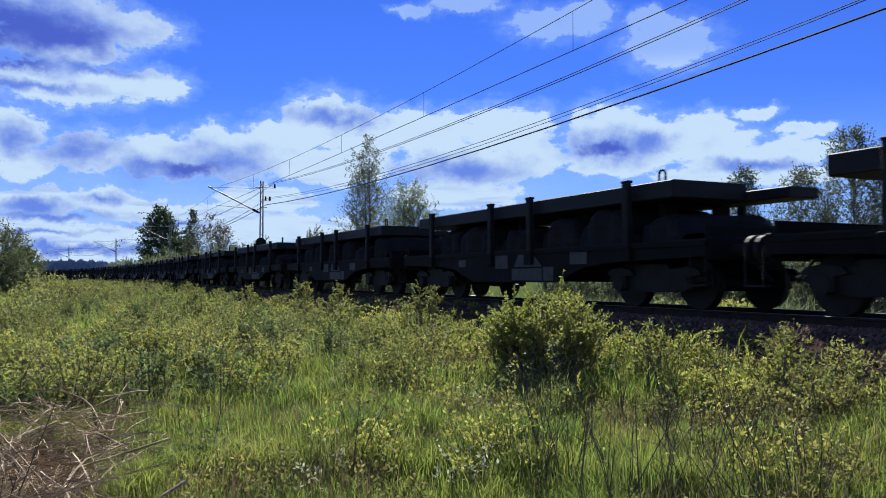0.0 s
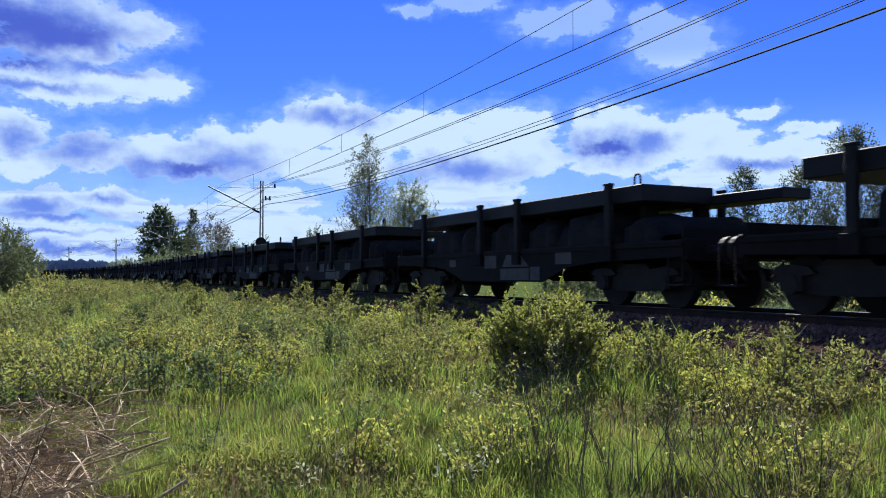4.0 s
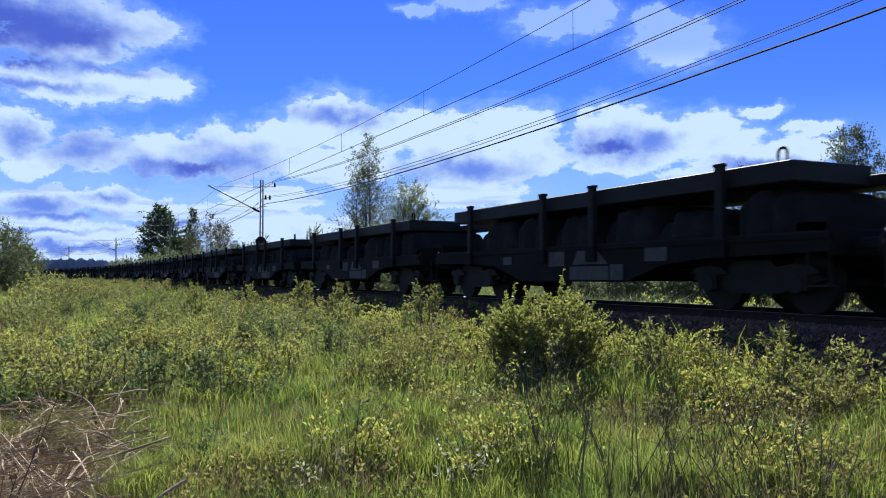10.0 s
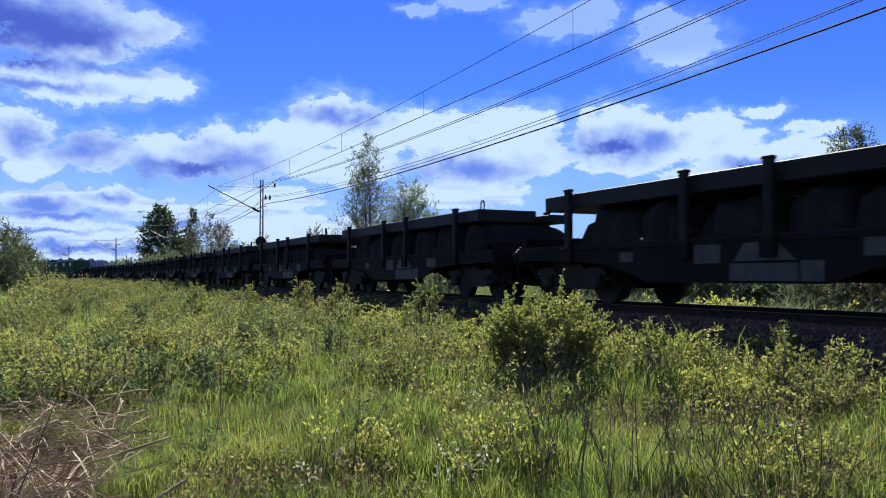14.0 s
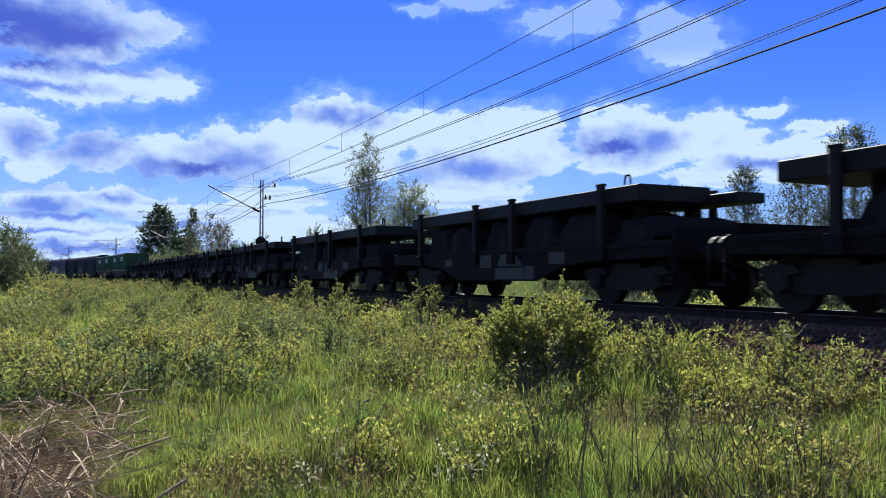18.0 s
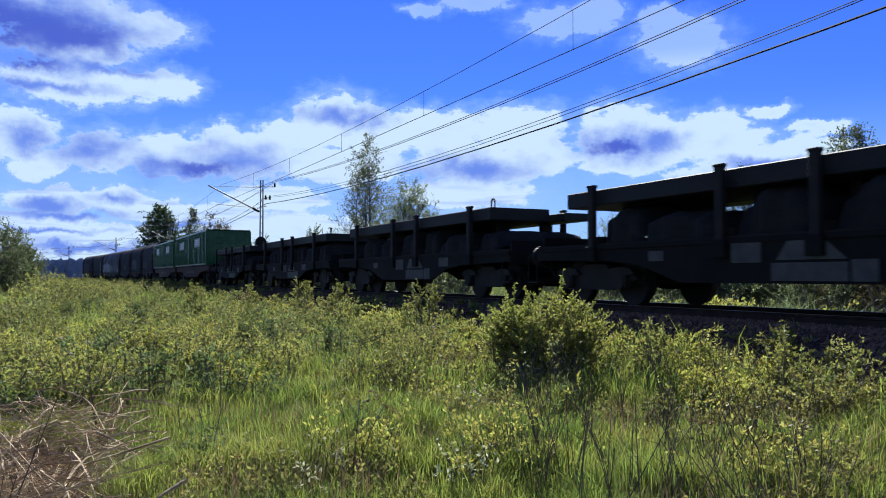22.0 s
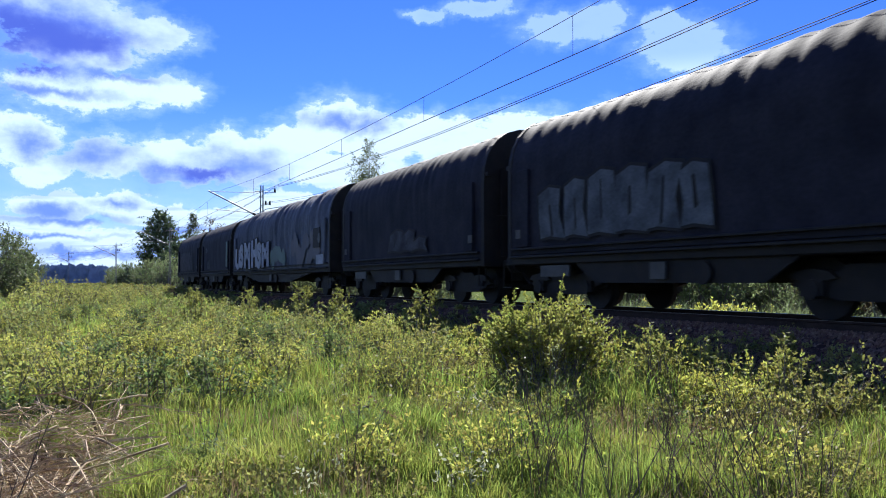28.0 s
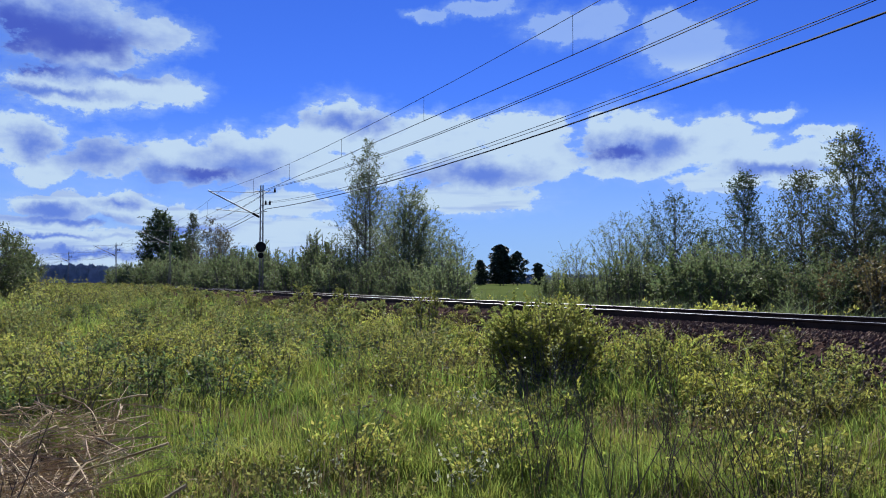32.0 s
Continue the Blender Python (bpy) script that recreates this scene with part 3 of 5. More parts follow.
cw = carrier()
green_box = container(8.2)
first = True
for centre in (-25.9, -44.0):
    rolls(cw if first else copy_thing(cw, pose(0, 0, 0)), centre)
    for dx in (4.13, -4.13):
        o = green_box if first else copy_thing(green_box, pose(0, 0, 0))
        first = False
        o.matrix_basis = pose(dx, 0, 1.41)
        rolls(o, centre)

GRAFFITI = material("pale_spray_paint", (0.21, 0.22, 0.26), (0.11, 0.12, 0.145), rough=0.6, scale=2, fine=20)
CHALKY = material("chalky_spray_paint", (0.095, 0.105, 0.115), (0.048, 0.053, 0.060), spec=0.1, rough=0.8, scale=2, fine=20)
SMUDGE = material("faded_paint", (0.062, 0.062, 0.070), (0.030, 0.029, 0.034), spec=0.1, rough=0.8, scale=2, fine=20)
PURPLE = material("dark_spray_paint", (0.020, 0.017, 0.025), (0.042, 0.032, 0.044), rough=0.6, scale=1.5, fine=20)
GREENISH = material("green_spray_paint", (0.028, 0.062, 0.048), (0.046, 0.085, 0.066), rough=0.6, scale=1.5, fine=20)


def arch(k):
    """Half-profile of the hood: k from 0 at the sill to 1 at the ridge; gives (out, up)."""
    if k < 0.50:
        return 1.50, 1.18 + (3.0 - 1.18) * k / 0.50
    a = (k - 0.50) / 0.50 * math.pi / 2
    return 1.50 * math.cos(a) ** 0.74, 3.0 + 1.45 * math.sin(a) ** 0.88


def hood_sheet(L, seed, slack, hoop):
    """Tarpaulin drawn over hoops: it dips between them and hangs in soft slanting folds."""
    nx, nk = int(L / 0.06), 26
    p = np.zeros((nx + 1, 2 * nk + 1, 3))
    for i in range(nx + 1):
        x = -L / 2 + L * i / nx
        for j in range(2 * nk + 1):
            k = 1 - abs(j - nk) / nk
            g = -1 if j < nk else 1
            o, z = arch(k)
            slip = x + 0.10 * math.sin(1.3 * x + seed) + 0.55 * hoop * (1 - k) * noise.noise((x * 0.5, g, seed))
            dip = abs(math.cos(math.pi * (slip + L / 2) / hoop)) ** 2.2
            f = noise.noise((slip * 1.5, g * 3 + k * 0.7, seed)) + 0.55 * noise.noise((slip * 3.6 + k * 1.5, g * 3 + k * 1.6, seed + 9)) + 0.25 * noise.noise((slip * 9.0 - k * 2, g * 3 + k * 4.5, seed + 5))
            roof = max(0.0, k - 0.38)
            push = slack * (0.030 if slack < 2 else 0.048) * f * (0.25 + k) + slack * (0.09 if slack < 2 else 0.075) * (dip - 0.5) * roof * hoop
            n_out, n_up = (1, 0) if k < 0.5 else (1 - (k - 0.5) / 0.5, (k - 0.5) / 0.5)
            p[i, j] = x, g * max(0.0, o + push * n_out), z + push * n_up
    return grid_mesh("hood", p[:, ::-1])


def letters(text, size, mat, name, parent, x, z, label, fat=0.055, out=1.563):
    """Built-in letters turned into thin meshes on the near side, fat and touching, one part each."""
    for i, ch in enumerate(text):
        if ch == " ":
            x += size * 0.10
            continue
        cu = bpy.data.curves.new(name, "FONT")
        cu.body, cu.size, cu.extrude, cu.offset = ch, size, 0.004, size * fat
        tmp = bpy.data.objects.new(name, cu)
        scene.collection.objects.link(tmp)
        dg = bpy.context.evaluated_depsgraph_get()
        me = bpy.data.meshes.new_from_object(tmp.evaluated_get(dg))
        bpy.data.objects.remove(tmp)
        me.materials.clear()
        me.materials.append(mat)
        grow = (0.86, 0.98, 1.06, 1.12, 1.1, 1.0, 0.92)[i % 7]
        squash = Matrix.Diagonal((1.22, grow, 1, 1))
        part(name, me, mat, parent, label, at=pose(x, -out - 0.0012 * (i % 3), z + 0.03 * math.sin(7 * i), rx=90, ry=(3, -4, 2, 5, -3, 4, -2)[i % 7]) @ squash)
        x += size * {"M": 1.04, "S": 0.72}.get(ch, 0.82)


def daub(bm, rng, x, z, w, h):
    """A rounded sprayed patch, flat on the hood's near side."""
    n = 16
    y = -1.553 - 0.0012 * (len(bm.faces) % 12)
    v = []
    for k in range(n):
        a = 2 * math.pi * k / n
        q = 1 + 0.18 * math.sin(2 * a + x) + rng.uniform(-0.12, 0.12)
        v.append(bm.verts.new((x + w / 2 * q * math.cos(a), y, z + h / 2 * q * math.sin(a))))
    bm.faces.new(v)


def strokes(parent, rng, x0, x1, z0, z1, fill, edge):
    """Sprayed lettering: broad leaning letters that touch, each with a dark outline and a dark slit."""
    n = max(2, int((x1 - x0) / 0.8))
    wide = (x1 - x0) / n
    for k in range(n):
        x = x0 + wide * (k + 0.5)
        lean, w, top = rng.uniform(-0.2, 0.2), wide * rng.uniform(0.44, 0.56), z1 - rng.uniform(0, 0.3)
        notch = rng.choice((0.0, 0.35, -0.3))
        for name, mat, grow, y in (("graffiti_outline", edge, 0.06, -1.553 - 0.0012 * (k % 5)), ("graffiti_letter", fill, 0.0, -1.561 - 0.0012 * (k % 5))):
            bm = bmesh.new()
            pts = [(x - w - grow, z0 - grow), (x - 0.2 * w, z0 - grow + 0.04), (x + w + grow, z0 - grow - 0.03),
                   (x + w * (1 - max(0, notch)) + lean * 0.5 + grow, (z0 + top) / 2), (x + w * 0.9 + lean + grow, top + grow),
                   (x + lean, top + grow + 0.08), (x - w * 0.9 + lean - grow, top + grow - 0.07), (x - w * (1 + min(0, notch)) + lean * 0.5 - grow, (z0 + top) / 2 - 0.1)]
            bm.faces.new([bm.verts.new((a, y, b)) for a, b in pts])
            part(name, bm, mat, parent)
        bm = bmesh.new()
        s0, s1, sw = z0 + rng.uniform(-0.02, 0.3), top - rng.uniform(0.1, 0.35), rng.uniform(0.025, 0.06)
        bm.faces.new([bm.verts.new((a, -1.569, b)) for a, b in ((x - sw, s0), (x + sw, s0 + 0.05), (x + sw * 0.6 + lean * 0.7, s1), (x - sw + lean * 0.7, s1 - 0.04))])
        part("graffiti_slit", bm, edge, parent)


def hood_wagon(L, sheet, label, seed, slack=1.0):
    w = tagged(new("hood_wagon"), label, "hood wagon", "hood wagons at the end of the train")
    H = L / 2
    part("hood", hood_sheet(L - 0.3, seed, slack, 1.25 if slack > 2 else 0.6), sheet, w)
    for g in (-1, 1):
        out = [(-arch(k / 14)[0] * 1.01, arch(k / 14)[1] + 0.02) for k in range(15)]
        prof = [(-1.5, 0.95)] + out + [(-a, b) for a, b in out[::-1][1:]] + [(1.5, 0.95)]
        x = g * H
        e = part("end_wall", prism(bmesh.new(), prof, min(x, x - g * 0.14), max(x, x - g * 0.14), axis="x"), M_STEEL, w)
        for y in (-1.0, -0.5, 0.5, 1.0):
            part("post", B(min(x, x + g * 0.07), max(x, x + g * 0.07), y - 0.05, y + 0.05, 1.2, 3.4), M_STEEL, e)
        part("end_rail", R((x + g * 0.12, -1.2, 2.2), (x + g * 0.12, 1.2, 2.2), 0.025, n=6), M_STEEL, e)
        part("lamp_bracket", B(min(x, x + g * 0.14), max(x, x + g * 0.14), -1.48, -1.36, 3.2, 3.3), M_STEEL, e)
        part("corner_panel", B(x - g * 0.75 - 0.24, x - g * 0.75 + 0.24, -1.585, -1.50, 1.35, 3.1, bevel=0.01), sheet, w)
        part("label_plate", B(x - g * 0.6 - 0.11, x - g * 0.6 + 0.11, -1.60, -1.586, 1.55, 1.75), M_PLATE, w)
    s = part("side_sill", B(-H, H, -1.50, 1.50, 0.95, 1.17, bevel=0.02), M_STEEL, w)
    for z in (1.10, 1.28):
        part("clamping_rail", B(-H + 0.2, H - 0.2, -1.60, -1.52, z, z + 0.05, bevel=0.01), M_STEEL, s)
    b = min(3.0, H - 3.3)
    belly = [(-H + 2.6, 0.96), (-b, 0.55), (b, 0.55), (H - 2.6, 0.96)]
    part("belly_plate", prism(bmesh.new(), belly, -1.42, -1.36), M_STEEL, w)
    part("belly_plate", prism(bmesh.new(), belly, 1.36, 1.42), M_STEEL, w)
    part("underframe", B(-H + 0.1, H - 0.1, -0.35, 0.35, 0.6, 0.95), M_STEEL, w)
    part("data_board", B(-H + 1.4, -H + 2.5, -1.50, -1.46, 0.68, 0.92), M_PLATE, w, "pale grey data board")
    part("data_board", B(-0.4, 0.0, -1.50, -1.46, 0.62, 0.92), M_PLATE, w)
    bm = R((0.9, -1.5, 0.72), (0.9, -1.45, 0.72), 0.2, n=16)
    part("hand_brake_wheel", bm, M_STEEL, w)
    for g in (-1, 1):
        bogie(w, g * (H - 1.75))
    gear(w, H - 0.05)
    return w


HOODS = ((-59.2, 11.2, 0), (-71.6, 10.9, 1), (-83.8, 11.1, 2), (-100.5, 19.2, 3), (-116.6, 11.0, 4), (-129.0, 11.6, 5))
for u, L, k in HOODS:
    grey = k == 3
    label = ("long hood wagon with a sagging pale grey tarpaulin covered in graffiti" if grey else
             "dark tarpaulin hood wagon with faded graffiti along its side")
    w = hood_wagon(L, M_HOODGREY if grey else M_HOOD, label, 3 + 7 * k, 2.3 if grey else 1.0)
    rng = random.Random(k)
    if grey:
        letters("USM HSM", 1.62, M_STEEL, "letter_outline", w, -8.55, 1.42, "dark outline of a sprayed letter", 0.115, 1.590)
        letters("USM HSM", 1.62, GRAFFITI, "graffiti_letter", w, -8.55, 1.42, "fat white sprayed letter", 0.075, 1.600)
        for n, x0, x1, z0, z1, mat, lab in ((9, -0.1, 2.6, 1.55, 2.0, GREENISH, "blotchy green sprayed patch"), (12, 4.2, 8.0, 1.55, 2.4, PURPLE, "dark purple sprayed patch")):
            for i in range(n):
                bm = bmesh.new()
                daub(bm, rng, x0 + (x1 - x0) * i / (n - 1), rng.uniform(z0, z1), rng.uniform(0.5, 0.9), rng.uniform(0.5, 0.9))
                for v in bm.verts:
                    v.co.y -= 0.0013 * i
                part("graffiti_patch", bm, mat, w, lab)
        part("end_panel", B(7.55, 8.5, -1.606, -1.590, 1.95, 2.75), M_STEEL, w, "black square panel near the wagon's end")
        part("end_disc", R((8.45, -1.618, 2.32), (8.45, -1.607, 2.32), 0.20, n=20), M_PLATE, w, "pale round disc")
        part("tarpaulin_patch", B(8.0, 9.0, -1.606, -1.590, 1.28, 1.66), GRAFFITI, w, "pale square patch")
    else:
        lo, hi, top = ((-4.2, 0.2, 2.35), (-3.9, 1.3, 2.75), (-0.8, 2.2, 2.1), (0, 0, 0), (-2.5, -1.6, 2.0), (-3.6, 3.0, 2.85))[k]
        strokes(w, rng, lo, hi, 1.5, top, CHALKY if k == 1 else SMUDGE, M_STEEL)
    if k == 4:
        part("corner_panel", B(4.42, 4.92, -1.592, -1.586, 1.5, 3.05), GREENISH, w, "green sprayed corner panel")
    if k in (4, 5):
        bm = bmesh.new()
        for z, wd in ((2.62, 0.55), (2.72, 0.62), (2.84, 0.5)):
            box(bm, -3.2, -3.2 + wd, -1.566, -1.560, z, z + 0.05)
        part("label_bars", bm, CHALKY, w, "pale worn lettering bars")
    rolls(w, u)

# ---- plants ----


def unit(v):
    return v / (np.linalg.norm(v, axis=-1, keepdims=True) + 1e-9)


def leaf_quads(c, size, rng, up=0.4, slim=0.5):
    """Diamond leaves of the given lengths at the centres c."""
    n = len(c)
    d = rng.normal(size=(n, 3))
    d[:, 2] = np.abs(d[:, 2]) * up + up * 0.3
    d = unit(d)
    return leaves_on(c - d * size[:, None] * 0.5, d, size, rng, slim)


def leaves_on(p, d, size, rng, slim=0.5):
    """Pointed leaves that grow from the points p in the directions d."""
    s = unit(np.cross(d, rng.normal(size=p.shape)))
    a = size[:, None] * d
    b = size[:, None] * s * slim * 0.5
    return np.stack([p, p + a * 0.45 + b, p + a, p + a * 0.45 - b], 1)


def strew(p0, p1, n, rng, size, lo=0.15, hi=1.05, slim=0.5, rise=0.35):
    """n leaves on each of the twigs p0-p1, growing out of them sideways and forwards."""
    u = rng.uniform(lo, hi, (len(p0), n, 1))
    way = unit(p1 - p0)[:, None]
    c = p0[:, None] + (p1 - p0)[:, None] * u
    d = unit(rng.normal(size=c.shape) * [1, 1, 0.7] + way * 0.7 + [0, 0, rise])
    s = np.repeat(size[:, None], n, 1) * rng.uniform(0.55, 1.3, (len(p0), n))
    return leaves_on(c.reshape(-1, 3), d.reshape(-1, 3), s.ravel(), rng, slim)


def strip_mesh(name, a, b, c):
    """Blades of two joined quads from arrays (n, 2, 3): foot, bend and tip."""
    n = len(a)
    v = np.concatenate([a, b, c], 1)
    i = 6 * np.arange(n, dtype=np.int32)[:, None]
    f = np.stack([i + [[0, 1, 3, 2]], i + [[2, 3, 5, 4]]], 1).reshape(-1)
    me = bpy.data.meshes.new(name)
    me.vertices.add(6 * n)
    me.vertices.foreach_set("co", np.ascontiguousarray(v, dtype=np.float32).ravel())
    me.loops.add(8 * n)
    me.loops.foreach_set("vertex_index", np.ascontiguousarray(f, dtype=np.int32))
    me.polygons.add(2 * n)
    me.polygons.foreach_set("loop_start", np.arange(0, 8 * n, 4, dtype=np.int32))
    me.update(calc_edges=True)
    return me


def scatter(rng, n, r0, r1, spread=31.0, power=1.0, lat=(-99, 8.2)):
    """Points on the near side of the track within the stretch of land ahead of the camera."""
    r = r0 + (r1 - r0) * rng.random(n) ** power
    a = np.radians(rng.uniform(-spread, spread, n))
    ang = math.pi - TURN - a
    x, y = r * np.cos(ang), r * np.sin(ang)
    l = np.array([lateral(p, q) for p, q in zip(x, y)])
    ok = (l < lat[1]) & (l > lat[0])
    x, y, r = x[ok], y[ok], r[ok]
    z = np.array([height(p, q) for p, q in zip(x, y)])
    return np.stack([x, y, z], 1), r


def blades(pos, h, w, rng, lean=0.75):
    """Bent grass blades: their foot, bend and tip edges."""
    n = len(pos)
    a = rng.uniform(0, 2 * math.pi, n)
    side = np.stack([np.cos(a), np.sin(a), np.zeros(n)], 1) * w[:, None] * 0.5
    b = a + rng.normal(1.57, 0.5, n)
    out = np.stack([np.cos(b), np.sin(b), np.zeros(n)], 1) * (h * rng.uniform(0.05, lean, n))[:, None]
    up = np.stack([np.zeros(n), np.zeros(n), h], 1)
    p0, p1, p2 = pos - [0, 0, 0.03], pos + up * 0.6 + out * 0.4, pos + up * (1 - 0.25 * rng.random(n)[:, None]) + out * 1.3
    return np.stack([np.stack([p0 - side, p0 + side], 1), np.stack([p1 - side * 0.8, p1 + side * 0.8], 1), np.stack([p2 - side * 0.1, p2 + side * 0.1], 1)])


def tuft(pos, rng, n, h, w, spread):
    """Many blades round each of the points."""
    k = len(pos)
    d = rng.normal(0, 1, (k, n, 2)) * spread[:, None, None]
    p = np.repeat(pos[:, None, :], n, 1).copy()
    p[:, :, :2] += d
    hh = np.repeat(h[:, None], n, 1) * rng.uniform(0.5, 1.1, (k, n))
    ww = np.repeat(w[:, None], n, 1) * rng.uniform(0.6, 1.3, (k, n))
    return blades(p.reshape(-1, 3), hh.ravel(), ww.ravel(), rng)


def patch(p, scale, seed):
    """A slow random field over the land, about -1 to 1."""
    return np.array([noise.noise((x * scale, y * scale, seed)) * 1.6 for x, y, z in p])


def bearing(p):
    """Degrees to the right of the view's middle."""
    d = np.degrees(math.pi - TURN - np.arctan2(p[:, 1], p[:, 0]))
    return (d + 180) % 360 - 180


def build_grass():
    rng = np.random.default_rng(11)
    q = []
    p, r = scatter(rng, 4200, 3.9, 12, power=0.9)
    b = bearing(p)
    field = patch(p, 0.55, 3)
    keep = (field > -0.45) & (patch(p, 1.3, 23) > -0.36) & ~((b < -22) & (r < 8.2)) & ~((b > 12) & (r > 6.5) & (rng.random(len(p)) < 0.6))
    p, r, field = p[keep], r[keep], field[keep]
    q.append(tuft(p, rng, 22, rng.uniform(0.07, 0.16, len(p)), 0.006 + 0.0006 * r, 0.10 + 0.010 * r))
    pick = (patch(p, 1.6, 8) > -0.1) & (rng.random(len(p)) < 0.34)
    p, r, field = p[pick], r[pick], field[pick]
    q.append(tuft(p, rng, 110, rng.uniform(0.16, 0.36, len(p)) * (1 + 0.5 * np.clip(field, -0.4, 1)), 0.0036 + 0.0005 * r, 0.05 + 0.005 * r))
    p, r = scatter(rng, 2300, 3.8, 10.5)
    p, r = p[bearing(p) > -22], r[bearing(p) > -22]
    q.append(tuft(p, rng, 26, rng.uniform(0.08, 0.24, len(p)), 0.0045 + 0.0005 * r, 0.09 + 0.008 * r))
    p, r = scatter(rng, 4600, 10, 75, power=1.3)
    h = rng.uniform(0.2, 0.5, len(p)) * (1 + 0.35 * patch(p, 0.3, 4))
    q.append(tuft(p, rng, 26, low_enough(p, np.clip(h, 0.1, 0.7)), 0.004 + 0.0009 * r, 0.10 + 0.014 * r))
    p, r = scatter(rng, 5200, 15, 70, power=1.0, lat=(14.3, 30))
    q.append(tuft(p, rng, 14, rng.uniform(0.35, 0.9, len(p)), 0.008 + 0.0008 * r, 0.2 + 0.012 * r))
    n = 1500
    p = np.stack([rng.uniform(-46, 1, n), rng.uniform(15.2, 21, n), np.zeros(n)], 1)
    p[:, 2] = [height(x, y) for x, y, z in p]
    me = strip_mesh("tall_grass", *tuft(p, rng, 18, rng.uniform(0.75, 1.35, n) * (1 + 0.4 * patch(p, 0.5, 6)), np.full(n, 0.02), np.full(n, 0.28)))
    me.materials.append(L_HEDGE)
    tagged(new("tall_grass", me), "tall dull green grass and herbs behind the railway", "grass", kind="stuff")
    p, r = scatter(rng, 2600, 0.8, 14, spread=180, power=0.8)
    p = p[np.abs(bearing(p)) > 30]
    q.append(tuft(p, rng, 16, rng.uniform(0.08, 0.25, len(p)), np.full(len(p), 0.008), np.full(len(p), 0.16)))
    me = strip_mesh("grass", *np.concatenate(q, 1))
    me.materials.append(L_GRASS)
    tagged(new("grass", me), "fresh green rough grass covering the ground", "grass", kind="stuff")
    p, r = scatter(rng, 3000, 3.9, 30, power=1.1)
    ok = patch(p, 0.6, 17) > -0.1
    p, r = p[ok], r[ok]
    me = strip_mesh("dry_grass", *tuft(p, rng, 16, rng.uniform(0.10, 0.42, len(p)), 0.003 + 0.0005 * r, 0.12 + 0.01 * r))
    me.materials.append(L_DRY)
    tagged(new("dry_grass", me), "pale dry grass stalks left from last year", "dry grass", kind="stuff")


def sprigs(pos, h, rng, stems, leaves, size, spread, twigs=3):
    """Leafy stems with side twigs: gives leaf quads and stem tubes."""
    b, hh, sz = np.repeat(pos, stems, 0), np.repeat(h, stems), np.repeat(np.broadcast_to(size, len(pos)), stems)
    n = len(b)
    d = unit(np.stack([rng.normal(0, spread, n), rng.normal(0, spread, n), np.ones(n)], 1))
    H = (hh * rng.uniform(0.45, 1.05, n))[:, None]
    b = b + np.stack([rng.normal(0, 0.10, n) * hh, rng.normal(0, 0.10, n) * hh, np.full(n, -0.03)], 1)
    bend = np.stack([rng.normal(0, 0.16, n), rng.normal(0, 0.16, n), np.zeros(n)], 1) * H
    m, e = b + d * H * 0.5 + bend * 0.2, b + d * H + bend
    r0 = (0.0045 * hh + 0.0015)[:, None]
    tubes = np.concatenate([np.hstack([b, r0, m, r0 * 0.7]), np.hstack([m, r0 * 0.7, e, r0 * 0.2])])
    q = [strew(m, e, max(2, leaves // 4), rng, sz)]
    for _ in range(twigs):
        u = rng.uniform(0.25, 0.9, (n, 1))
        s = b + d * H * u + bend * u * u
        t = s + unit(rng.normal(size=(n, 3)) * [1, 1, 0.4] + [0, 0, 0.55]) * H * rng.uniform(0.16, 0.36, (n, 1)) * (1.25 - u)
        q.append(strew(s, t, max(1, leaves * 3 // 4 // twigs), rng, sz, lo=0.3))
    return np.concatenate(q), tubes


def clumps(rng, n, each, r0, r1, spread, lat=8.6):
    """Points gathered in loose clumps; also gives how tall each clump grows, 0 to 1."""
    p, r = scatter(rng, n, r0, r1, lat=(-99, lat))
    grow = rng.random(len(p))
    k = rng.integers(max(1, each // 2), each * 2, len(p))
    q = np.repeat(p, k, 0)
    q[:, :2] += rng.normal(0, 1, (len(q), 2)) * (spread * (0.6 + 0.8 * np.repeat(grow, k)))[:, None]
    l = np.array([lateral(x, y) for x, y, z in q])
    ok = l < lat + 0.3
    q, g = q[ok], np.repeat(grow, k)[ok]
    q[:, 2] = [height(x, y) for x, y, z in q]
    return q, np.hypot(q[:, 0], q[:, 1]), g


def low_enough(p, h):
    """Growth between the eye and the nearer track stays below the rails' line of sight."""
    l = np.array([lateral(x, y) for x, y, z in p])
    room = 0.82 * (EYE.z * (1 - l / NEAR_RAIL) - p[:, 2])
    return np.where((p[:, 0] > -60) & (l > 1.5), np.minimum(h, np.maximum(room, 0.14)), h)


